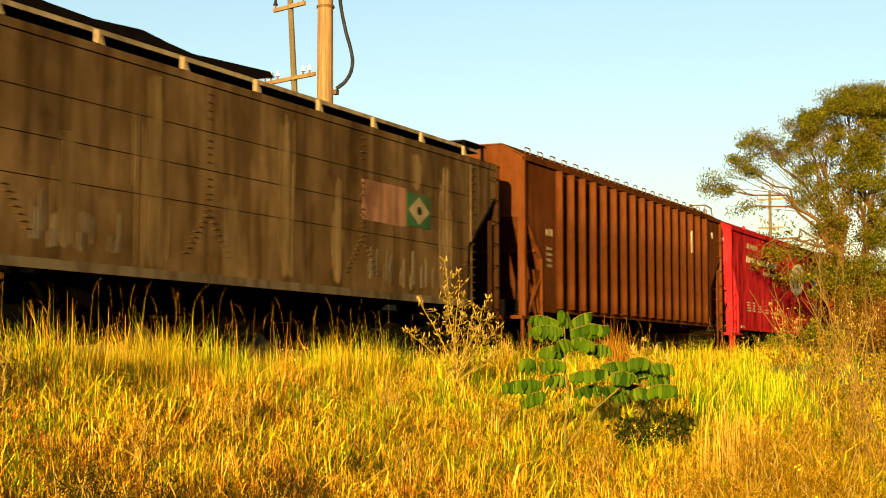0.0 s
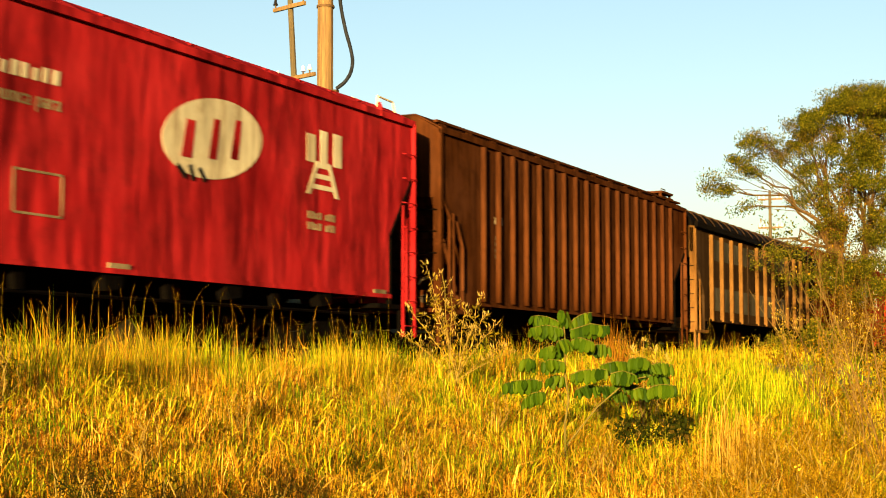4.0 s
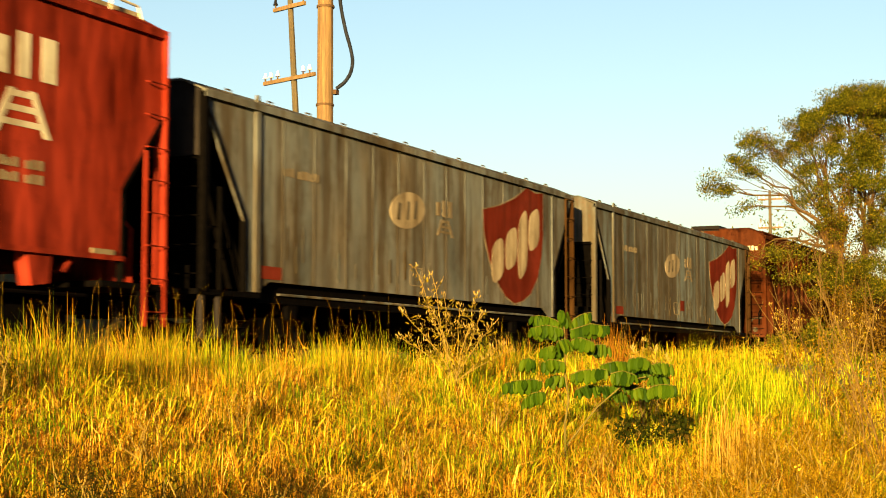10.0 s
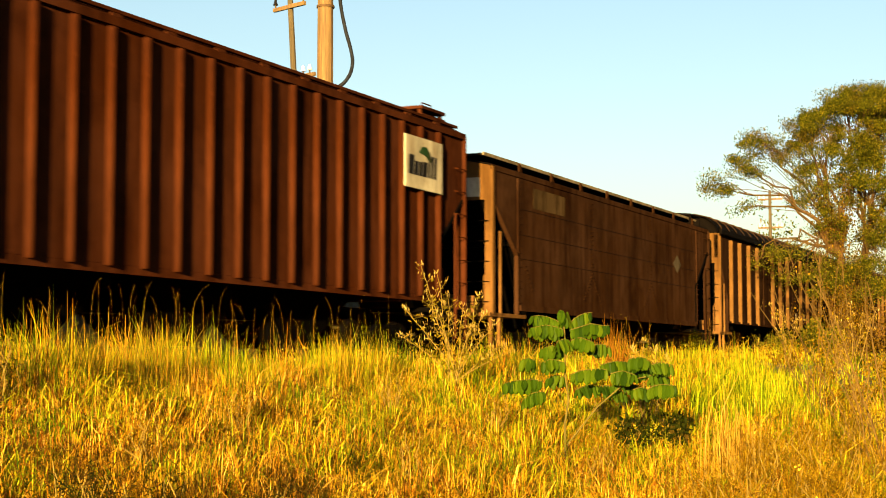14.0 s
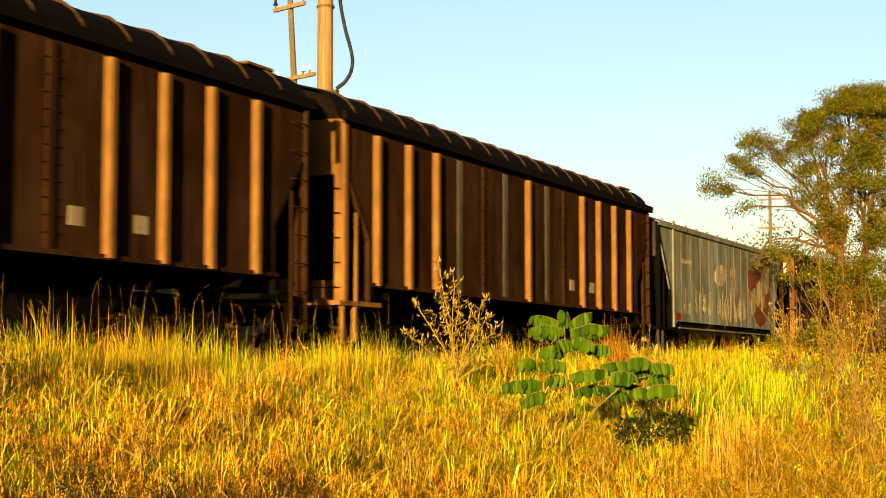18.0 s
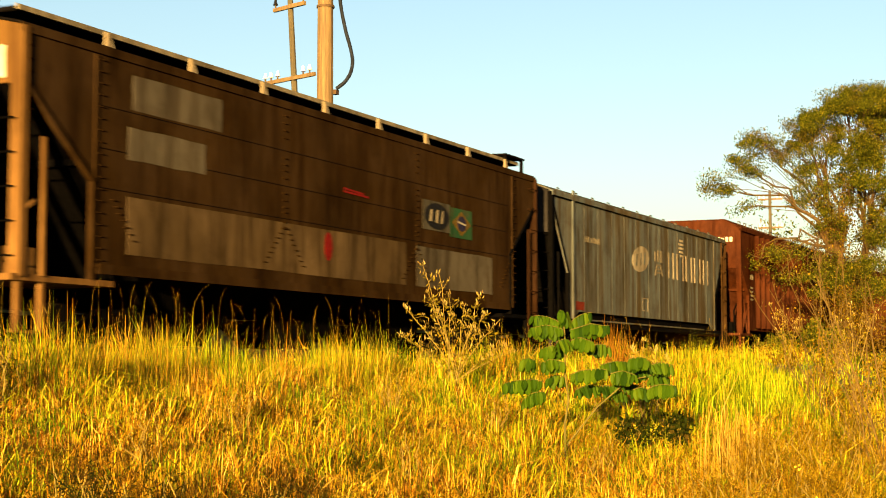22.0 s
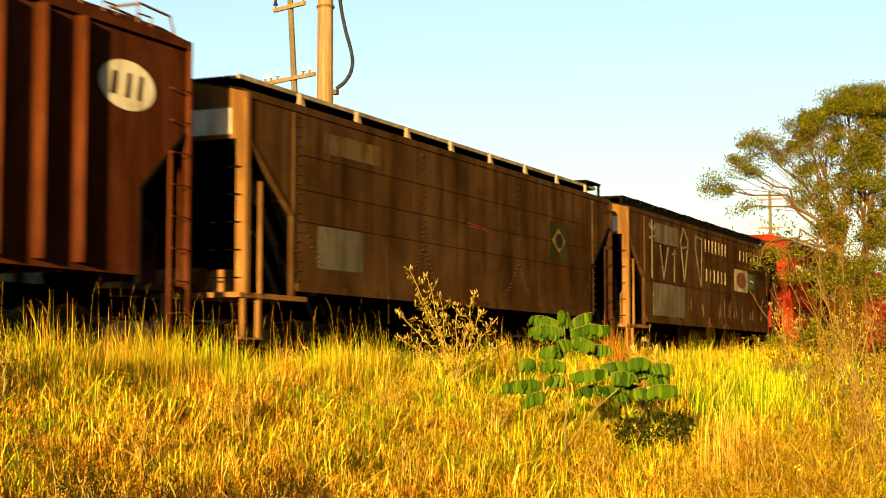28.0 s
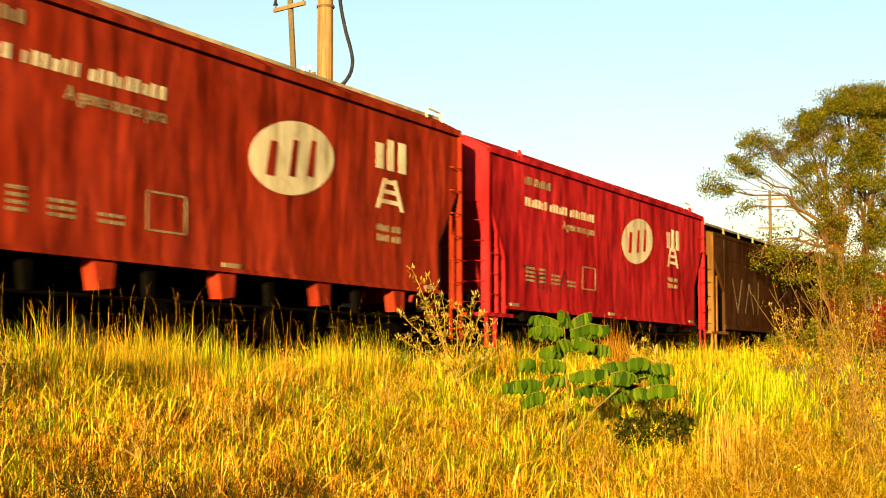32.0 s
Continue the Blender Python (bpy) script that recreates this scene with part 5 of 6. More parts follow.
base = spot(37.0, -0.0955)
base.z = ground_z(base.x, base.y)
pole = tagged(new("telegraph_pole"), "slim leaning telegraph pole with wooden arms and white insulators", "pole")
pole.location = base
hh = EYE - base.z
lean = lambda z: -0.055 * (z - 6.0)
g = Geo()
g.tube([(cx * lean(-1), cy * lean(-1), -0.3), (cx * lean(5), cy * lean(5), hh + 5.0), (cx * lean(10.3), cy * lean(10.3), hh + 10.3)], 0.10, 8, 0.062)
part("shaft", g, POLE_OLD, pole)
arm_dir = Vector((-0.34, -0.94, 0))
for z, l, mid in ((6.92, 0.95, -0.19), (8.66, 0.58, -0.05)):
    c = Vector((cx * lean(z), cy * lean(z), hh + z)) + Vector((-0.1, -0.06, 0)) + arm_dir * mid
    arm = part("cross_arm", Geo().beam(c - arm_dir * l, c + arm_dir * l, 0.07, 0.09), POLE, pole)
    for s in ((-0.95, -0.72, -0.45, 0.55, 0.8) if z < 8 else (-0.9, 0.9)):
        p = c + arm_dir * l * s
        ins = Geo()
        ins.tube([(p.x, p.y, p.z + 0.05), (p.x, p.y, p.z + 0.13)], 0.018, 6)
        part("insulator_pin", ins, RAILHEAD, arm)
        g = Geo()
        g.tube([(p.x, p.y, p.z + 0.12), (p.x, p.y, p.z + 0.16)], 0.062, 10, 0.05)
        g.tube([(p.x, p.y, p.z + 0.16), (p.x, p.y, p.z + 0.25)], 0.045, 10, 0.028)
        part("insulator", g, PORCELAIN if z < 8 else BLACK, arm, "white porcelain insulator" if z < 8 else "dark insulator")

base = spot(95.0, 0.2113)
base.z = ground_z(base.x, base.y)
pole = tagged(new("telegraph_pole"), "distant slim telegraph pole with two wooden arms", "pole")
pole.location = base
hh = EYE - base.z
part("shaft", Geo().tube([(0, 0, -0.3), (0, 0, hh + 10.8)], 0.13, 8, 0.09), POLE_OLD, pole)
for z in (8.55, 10.3):
    arm = part("cross_arm", Geo().beam((0.1, 0.75, hh + z), (0.1, -0.75, hh + z), 0.08, 0.1), POLE, pole)
    for y in (-0.68, -0.4, 0.4, 0.68):
        part("insulator", Geo().tube([(0.1, y, hh + z + 0.06), (0.1, y, hh + z + 0.25)], 0.06, 8, 0.03), PORCELAIN, arm)

rng = np.random.default_rng(5)


def leaves(points, size, mat, name, hang=0.0, longer=1.8, wide=0.5):
    """Small bent leaves (two triangles' worth each side of the rib) at the points, turned at random."""
    n = len(points)
    a = rng.normal(0, 1, (n, 3))
    a[:, 2] -= hang
    a /= np.linalg.norm(a, axis=1)[:, None]
    b = np.cross(a, rng.normal(0, 1, (n, 3)))
    b /= np.linalg.norm(b, axis=1)[:, None]
    c = np.cross(a, b)
    s = size * rng.uniform(0.6, 1.3, n)[:, None]
    l = a * s * longer
    w = b * s * wide
    up = c * s * 0.18
    p = np.asarray(points)
    v = np.stack([p, p + l * 0.5 + w + up, p + l, p + l * 0.5 - w + up], 1).reshape(-1, 3)
    k = np.arange(n)[:, None] * 4
    f = np.concatenate([k + np.array([[0, 1, 2]]), k + np.array([[0, 2, 3]])], 1).reshape(-1, 3)
    return big_mesh(name, v, f, mat)


def bent(p, q, sag, n=5, wob=0.0):
    """Points of a crooked limb from p to q."""
    p, q = Vector(p), Vector(q)
    out = []
    for i in range(n + 1):
        f = i / n
        k = p.lerp(q, f) + Vector((0, 0, sag * math.sin(math.pi * f)))
        if 0 < i < n:
            k += Vector(rng.normal(0, wob, 3))
        out.append(k)
    return out


# ---- the tree beside the line ----
def line_tree():
    D = 52.0
    foot = rooted(D, 0.262)
    tree = tagged(new("tree"), "spreading olive-green tree with thin crooked limbs", "tree")
    tree.location = foot
    inv = -foot
    loc = lambda d, u, v: spot(d, u, v) + inv
    fork = loc(D, 0.256, 0.070)
    g = Geo()
    g.tube(bent((0, 0, 0), fork, 0.0, 5, 0.06), 0.24, 10, 0.17)
    part("trunk", g, BARK, tree)
    fork2 = loc(D + 0.8, 0.274, 0.082)
    part("trunk", Geo().tube(bent((0.2, 0.3, 0.0), fork2, 0.0, 5, 0.06), 0.14, 10, 0.10), BARK, tree)
    # foliage masses: centre, half width, half height, depth, clumps, leaves a clump
    masses = [
        (0.266, 0.166, 0.022, 0.013, 1.3, 34, 130, fork2), (0.243, 0.155, 0.013, 0.010, 1.0, 14, 120, fork), (0.287, 0.171, 0.014, 0.009, 1.2, 20, 130, fork2),
        (0.209, 0.142, 0.016, 0.007, 0.9, 13, 90, fork), (0.193, 0.129, 0.011, 0.006, 0.8, 10, 80, fork), (0.178, 0.117, 0.008, 0.006, 0.6, 8, 70, fork),
        (0.231, 0.134, 0.014, 0.009, 1.0, 15, 100, fork), (0.260, 0.138, 0.020, 0.011, 1.2, 25, 120, fork2), (0.289, 0.141, 0.016, 0.015, 1.2, 26, 120, fork2),
        (0.240, 0.112, 0.014, 0.010, 0.9, 12, 70, fork), (0.265, 0.115, 0.020, 0.009, 1.2, 20, 80, fork2), (0.290, 0.114, 0.013, 0.011, 1.2, 20, 80, fork2),
        (0.250, 0.090, 0.012, 0.011, 0.8, 15, 60, fork), (0.283, 0.090, 0.013, 0.012, 1.0, 22, 70, fork2), (0.268, 0.055, 0.024, 0.014, 1.3, 38, 80, fork2), (0.196, 0.101, 0.006, 0.004, 0.5, 3, 50, fork),
        (0.258, 0.171, 0.014, 0.006, 1.1, 12, 120, fork2), (0.234, 0.156, 0.008, 0.007, 0.9, 9, 110, fork),
        (0.205, 0.069, 0.013, 0.005, 0.8, 6, 32, fork), (0.222, 0.074, 0.013, 0.006, 0.9, 8, 36, fork), (0.238, 0.068, 0.012, 0.006, 0.9, 7, 36, fork), (0.216, 0.058, 0.012, 0.006, 0.8, 4, 30, fork), (0.244, 0.056, 0.012, 0.010, 0.8, 14, 60, fork),
    ]
    pts, tw = [], Geo()
    for u, v, ru, rv, rd, nc, nl, root in masses:
        c = loc(D, u, v + 0.001)
        limb = bent(root, c, rng.uniform(0.5, 1.1), 8, 0.12)
        part("limb", Geo().tube(limb, 0.058, 7, 0.014), BARK, tree)
        for _ in range(nc):
            w = rng.normal(0, 1, 3)
            w /= max(1.0, np.linalg.norm(w) / 1.0) if np.linalg.norm(w) > 1 else 1.0
            q = c + RIGHT * (w[0] * ru * D) + FWD * (w[1] * rd) + Vector((0, 0, w[2] * rv * D))
            a = limb[2 + int(rng.integers(0, len(limb) - 2))]
            tw.tube(bent(a, q, 0.12, 3, 0.07), 0.018, 4, 0.005)
            spread = rng.uniform(0.11, 0.25)
            pts.append(np.array(q) + np.clip(rng.normal(0, spread, (int(nl * 3.7), 3)), -1.9 * spread, 1.9 * spread) * np.array([1, 1, 0.62]))
    vine = []
    for st, n in (((0, 0, 0), fork), ((0.2, 0.3, 0.0), fork2), (fork, loc(D, 0.243, 0.11)), (fork2, loc(D, 0.292, 0.115)), (fork, loc(D, 0.262, 0.118))):
        a = Vector(st)
        if (a - Vector(n)).length < 3.2 and a.z > 1:
            part("limb", Geo().tube(bent(a, n, 0.1, 5, 0.06), 0.10, 7, 0.05), BARK, tree)
        for _ in range(1300):
            f = rng.uniform(0.25, 1.05)
            vine.append(np.array(a.lerp(Vector(n), f)) + rng.normal(0, 0.24, 3))
    part("vine", leaves(np.array(vine), 0.05, VINE_LEAF, "vine", 0.6), VINE_LEAF, tree, "golden climbing vine on the trunks")["kind"] = "stuff"
    part("twig_mass", tw, BARK, tree)["kind"] = "stuff"
    part("crown", leaves(np.concatenate(pts), 0.036, TREE_LEAF, "crown", 0.5, 2.0, 0.5), TREE_LEAF, tree)["kind"] = "stuff"


line_tree()


def shrub(d, u, h, w, mat, label, n=420, size=0.06, name="shrub", stems=9, flat=0.8):
    """A bushy plant: stems out of the ground and leaves round them."""
    foot = rooted(d, u)
    ob = tagged(new(name), label, name.replace("_", " "))
    ob.location = foot
    pts = []
    for i in range(stems):
        a = rng.uniform(0, 2 * math.pi)
        r = w * rng.uniform(0.1, 1.0)
        tip = Vector((math.cos(a) * r, math.sin(a) * r, h * rng.uniform(0.55, 1.0)))
        st = bent((math.cos(a) * 0.05, math.sin(a) * 0.05, 0), tip, 0.05, 4, 0.03)
        part("stem", Geo().tube(st, 0.012 if h > 0.7 else 0.007, 5, 0.003), TWIG if mat in (STRAW, VINE_LEAF) else STEM, ob)
        for _ in range(n // stems):
            f = rng.uniform(0.25, 1.0) ** 0.7
            k = min(3, int(f * 4))
            q = st[k].lerp(st[k + 1], f * 4 - k)
            pts.append(np.array(q) + rng.normal(0, 0.05 + 0.07 * w, 3) * np.array([1, 1, flat]))
    part("foliage", leaves(np.array(pts), size, mat, "foliage", 0.1 if size > 0.02 else -0.9, 1.8 if size > 0.02 else 5.0, 0.5 if size > 0.02 else 0.2), mat, ob)["kind"] = "stuff"
    return ob


for d, u, h, w, n in ((47, 0.197, 1.05, 0.5, 500), (48, 0.212, 1.2, 0.6, 560), (46, 0.226, 1.1, 0.6, 560), (44, 0.24, 1.3, 0.7, 620), (43, 0.252, 1.0, 0.6, 520), (36, 0.29, 1.0, 0.6, 480)):
    tagged(shrub(d, u, h, w, SHRUB_LEAF, "green leafy shrub in grass beside the railway line", n * 2, 0.048), group="shrubs by the line")
for d, u, h, w, n in ((46, 0.236, 2.1, 0.7, 420), (45, 0.252, 2.5, 0.7, 460), (47, 0.268, 2.7, 0.8, 600), (44, 0.284, 2.6, 0.8, 600), (41, 0.272, 1.7, 0.6, 420), (39, 0.288, 1.8, 0.7, 480), (48, 0.258, 3.0, 0.6, 360)):
    tagged(shrub(d, u, h, w, VINE_LEAF, "tall golden-brown brush with sparse leaves by the line", int(n * 1.8), 0.034, stems=8), group="golden brush")
for d, u, h, w, n in ((33, 0.222, 0.9, 0.5, 420), (30, 0.245, 0.9, 0.5, 420), (26, 0.262, 1.0, 0.5, 460), (35, 0.25, 1.3, 0.6, 420), (28, 0.28, 1.3, 0.5, 480)):
    tagged(shrub(d, u, h, w, WEED_LEAF, "pale yellowing weed with small leaves in grass", n * 2, 0.03, "weed"), group="yellow weeds")


# ---- the tall dry twigs, near the eye ----
def twig_plant(d, u, shoots, label):
    foot = rooted(d, u)
    ob = tagged(new("dead_shrub"), label, "shrub")
    ob.location = foot
    lf = []
    for du, v, r in shoots:
        tip = spot(d + rng.normal(0, 0.15), u + du, v) - foot
        a = Vector((rng.normal(0, 0.04), rng.normal(0, 0.04), 0))
        st = bent(a, tip, 0.04, 7, 0.025)
        g = Geo().tube(st, r, 6, r * 0.35)
        for k in range(2, 7):
            for _ in range(2):
                e = st[k] + Vector((rng.normal(0, 0.10), rng.normal(0, 0.10), rng.uniform(0.08, 0.3)))
                g.tube(bent(st[k], e, 0.0, 2, 0.012), r * 0.4, 4, r * 0.15)
                lf += [np.array(e) + rng.normal(0, 0.03, 3) for _ in range(2)]
        part("shoot", g, TWIG, ob)
    part("foliage", leaves(np.array(lf), 0.02, WEED_LEAF, "foliage"), WEED_LEAF, ob)["kind"] = "stuff"


twig_plant(13.0, 0.285, [(-0.045, 0.06, 0.013), (-0.035, 0.02, 0.010), (-0.012, 0.055, 0.012), (-0.022, -0.01, 0.008), (0.004, 0.03, 0.008), (-0.06, 0.005, 0.006), (-0.055, 0.045, 0.006), (0.012, 0.06, 0.007)], "tall dead shrub of bare golden twigs")
twig_plant(20.0, 0.272, [(-0.035, 0.083, 0.01), (-0.05, 0.075, 0.009), (-0.028, 0.04, 0.009), (0.0, 0.06, 0.009), (-0.062, 0.05, 0.008), (-0.015, 0.07, 0.008)], "leafless shrub with thin forked twigs")
twig_plant(24.0, 0.242, [(-0.03, 0.055, 0.01), (-0.02, 0.07, 0.009), (0.0, 0.085, 0.011), (0.014, 0.075, 0.009), (-0.045, 0.05, 0.009)], "leafless shrub with thin forked twigs")


# ---- the green sapling with feathered leaves ----
def sapling():
    D = 14.0
    foot = rooted(D, 0.080)
    ob = tagged(new("sapling"), "green sapling with large feathered leaves in dry grass", "sapling")
    ob.location = foot
    inv = -foot
    top = spot(D, 0.0775, 0.030) + inv
    stem = bent((0, 0, 0), top, 0.0, 6, 0.012)
    part("stem", Geo().tube(stem, 0.013, 7, 0.006), SHADE_STEM, ob)
    side = spot(D + 0.1, 0.130, -0.006) + inv
    arm = bent(stem[1], side, 0.12, 5, 0.012)
    part("stem", Geo().tube(arm, 0.009, 6, 0.005), SHADE_STEM, ob)
    # each leaf: start and end bearings and heights, and a shift in depth
    fronds = [
        (0.0759, 0.0284, 0.0567, 0.0327, 0.12, 5), (0.0769, 0.0244, 0.0555, 0.0251, -0.1, 6), (0.0806, 0.0276, 0.0959, 0.0353, 0.12, 4), (0.082, 0.024, 0.1071, 0.0266, -0.1, 7),
        (0.0784, 0.0305, 0.0752, 0.0367, 0.0, 3), (0.0799, 0.0305, 0.0799, 0.0356, 0.05, 3), (0.0798, 0.0171, 0.0725, 0.0146, -0.25, 3), (0.0783, 0.0117, 0.062, 0.011, 0.05, 4),
        (0.082, 0.0171, 0.0965, 0.016, -0.12, 4), (0.0928, 0.0139, 0.1081, 0.0121, 0.2, 4), (0.0783, 0.003, 0.0627, 0.003, -0.05, 4), (0.0594, 0.0037, 0.0496, 0.0037, 0.1, 3),
        (0.0818, -0.0046, 0.1058, -0.0017, -0.1, 6), (0.1007, 0.0016, 0.1225, 0.0019, 0.05, 6), (0.1072, -0.0042, 0.1231, -0.0049, -0.15, 4), (0.1189, 0.0052, 0.1326, 0.0037, -0.05, 4),
        (0.1319, 0.0016, 0.1482, 0.0009, 0.1, 4), (0.1145, -0.0035, 0.1326, -0.0017, 0.25, 5), (0.1306, -0.0143, 0.1491, -0.0118, -0.12, 5), (0.1216, -0.0143, 0.1324, -0.0157, 0.15, 3),
        (0.0644, -0.0093, 0.0384, -0.0107, 0.05, 7), (0.0655, -0.0157, 0.051, -0.0208, -0.1, 4), (0.0782, -0.0064, 0.0666, -0.0078, 0.2, 3), (0.109, -0.0093, 0.1252, -0.0121, 0.3, 4),
        (0.0999, -0.0121, 0.118, -0.0168, 0.35, 5), (0.1325, -0.0053, 0.1452, -0.0064, 0.3, 3), (0.0854, -0.0143, 0.0999, -0.0121, 0.25, 4),
    ]
    pair = Geo()
    n = 6
    # one leaflet: a blunt oblong with a folded rib, hanging from its stalk
    for i in range(n + 1):
        f = i / n
        w = 0.029 * math.sin(math.pi * (0.05 + 0.9 * f)) ** 0.55
        pair.v += [(-w, 0.008, -0.125 * f), (0, -0.004, -0.125 * f), (w, 0.008, -0.125 * f)]
    for i in range(n):
        a = i * 3
        pair.f += [(a, a + 1, a + 4, a + 3), (a + 1, a + 2, a + 5, a + 4)]
    leaflet = pair.mesh("leaflet", BUSH_LEAF)
    for u0, v0, u1, v1, dd, k in fronds:
        a = spot(D + dd * 0.5, u0, v0) + inv
        b = spot(D + dd, u1, v1) + inv
        rach = bent(a, b, 0.03, 4, 0.004)
        fr = part("frond", Geo().tube(rach, 0.005, 5, 0.002), SHADE_STEM, ob)
        along = (b - a).normalized()
        turn = math.atan2(along.y, along.x)
        k = int(k * 1.4) + 1
        for i in range(k):
            f = (i + 0.7) / (k + 0.2)
            j = min(3, int(f * 4))
            p = rach[j].lerp(rach[j + 1], f * 4 - j)
            for s in (-1, 1):
                lf = part("leaflet", leaflet, BUSH_LEAF, fr, at=p)
                sc = rng.uniform(0.85, 1.1) * (0.72 + 0.38 * math.sin(math.pi * f))
                lf.rotation_euler = (s * radians(rng.uniform(4, 38)), rng.normal(0, 0.09), turn + rng.normal(0, 0.14))
                lf.scale = (sc, sc, sc)
    return ob


sapling()
# dark plants added where the sapling only casts its shade
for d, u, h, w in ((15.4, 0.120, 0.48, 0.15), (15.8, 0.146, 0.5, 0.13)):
    tagged(shrub(d, u, h, w, SHADE_LEAF, "low dark weed added as the sapling's shade", 420, 0.036, "weed"), group="dark weeds")

# ---- the flowering weed that sways before the train ----
STALKS = []


def flowering_weed(D, u, low, tips, label, sways=True, size=1.0):
    foot = rooted(D, u, 0.0)
    foot.z = EYE + low * D - 0.35
    ob = tagged(new("flowering_weed"), label, "weed", "flowering weeds")
    ob.location = foot
    for du, v, sway in tips:
        b0 = Vector((rng.normal(0, 0.05), rng.normal(0, 0.05), 0))
        tip = spot(D + rng.normal(0, 0.1), u + du, v) - foot
        st = bent(b0, tip, 0.05, 6, 0.012)
        stalk = part("stalk", Geo().tube(st, 0.007, 5, 0.003), STEM, ob)
        lf = []
        for k in range(3, 7):
            heads = [st[k]] if k == 6 else [st[k] + Vector((rng.normal(0, 0.05), rng.normal(0, 0.05), rng.uniform(0.02, 0.10))) for _ in range(2 if k > 3 else 1)]
            for q in heads:
                if k < 6:
                    part("twig", Geo().tube([st[k], q], 0.003, 4, 0.002), STEM, stalk)
                m = 9 if k == 6 else 4
                bp = np.array(q) + rng.normal(0, 0.021, (m, 3)) * np.array([1, 1, 0.7])
                part("flower_head", leaves(bp, 0.021 * size, BUDS, "flower_head", -2.4, 2.6, 0.34), BUDS, stalk)["kind"] = "stuff"
                lf += [np.array(q) + rng.normal(0, 0.03, 3) - np.array([0, 0, 0.035]) for _ in range(3)]
        for k in range(1, 6):
            lf += [np.array(st[k]) + rng.normal(0, 0.045, 3) for _ in range(6)]
        part("foliage", leaves(np.array(lf), 0.026 * size, WEED_GREEN, "foliage", -0.4, 2.6, 0.4), WEED_GREEN, stalk)["kind"] = "stuff"
        if sways:
            STALKS.append((stalk, sway))


flowering_weed(19.0, 0.009, 0.008, [(-0.0235, 0.0655, 1.0), (-0.013, 0.0605, 1.0), (-0.034, 0.038, 0.9), (0.004, 0.040, 0.8), (0.014, 0.046, 0.55), (-0.006, 0.046, 0.9), (0.024, 0.028, 0.35), (-0.036, 0.020, 0.5), (0.030, 0.014, 0.25), (-0.020, 0.048, 1.0), (0.018, 0.034, 0.45), (0.010, 0.026, 0.5), (-0.012, 0.032, 0.7), (0.036, 0.010, 0.2)],
               "tall yellowish weed with clusters of pale buds")
flowering_weed(28.0, 0.222, 0.015, [(-0.012, 0.040, 0), (-0.004, 0.034, 0), (0.006, 0.030, 0)], "tall pale-budded weed beside dry brush", False)
flowering_weed(24.0, 0.262, 0.005, [(-0.010, 0.032, 0), (0.0, 0.040, 0), (0.008, 0.028, 0), (0.016, 0.036, 0)], "tall pale-budded weed beside dry brush", False)
flowering_weed(17.5, 0.127, -0.02, [(-0.006, 0.012, 0), (0.002, 0.016, 0), (0.010, 0.010, 0), (0.016, 0.006, 0)], "small pale-flowered weed behind the sapling", False)


# ---- loose weeds and straw clumps in the field ----
def weed_patch(list_of, mat, label, group, name="weed", n=260, size=0.03):
    for d, u, h, w in list_of:
        ob = shrub(d, u, h, w, mat, label, n, size, name, 12, 1.0)
        tagged(ob, group=group)


weed_patch([(9.5, 0.215, 0.6, 0.3), (8.2, 0.19, 0.5, 0.28), (10.5, 0.245, 0.62, 0.3), (7.6, 0.235, 0.5, 0.3), (11.5, 0.2, 0.6, 0.3), (12.5, 0.225, 0.6, 0.3), (8.8, 0.27, 0.55, 0.3), (10.2, 0.172, 0.55, 0.3), (7.0, 0.27, 0.45, 0.25), (14, 0.25, 0.7, 0.35), (15.5, 0.21, 0.6, 0.35), (17, 0.235, 0.6, 0.35), (18, 0.265, 0.7, 0.4), (13, 0.27, 0.6, 0.3), (20, 0.215, 0.6, 0.4), (9.0, 0.245, 0.5, 0.3), (7.8, 0.15, 0.42, 0.25), (6.9, 0.2, 0.42, 0.25)],
           WEED_LEAF, "bushy straw-coloured weed with small dry leaves", "dry weeds", n=1300, size=0.011)
weed_patch([(7.3, -0.215, 0.60, 0.16), (7.6, -0.232, 0.62, 0.16), (7.2, -0.195, 0.58, 0.16), (7.5, -0.178, 0.56, 0.14), (7.6, -0.098, 0.52, 0.13), (12.0, -0.285, 0.6, 0.25)],
           DARK_LEAF, "low dark weed among dry grass", "dark weeds", n=900, size=0.012)
weed_patch([(11.0, -0.02, 0.5, 0.22), (12.5, -0.13, 0.5, 0.22), (16, -0.03, 0.55, 0.25), (15, 0.035, 0.5, 0.25), (9.0, 0.02, 0.42, 0.2), (10, -0.19, 0.42, 0.2), (13.5, 0.1, 0.45, 0.2), (18.5, 0.1, 0.6, 0.3), (19.5, 0.13, 0.6, 0.3), (8, 0.1, 0.36, 0.2)],
           WEED_LEAF, "small pale weed among tall grass", "pale weeds", n=420, size=0.013)


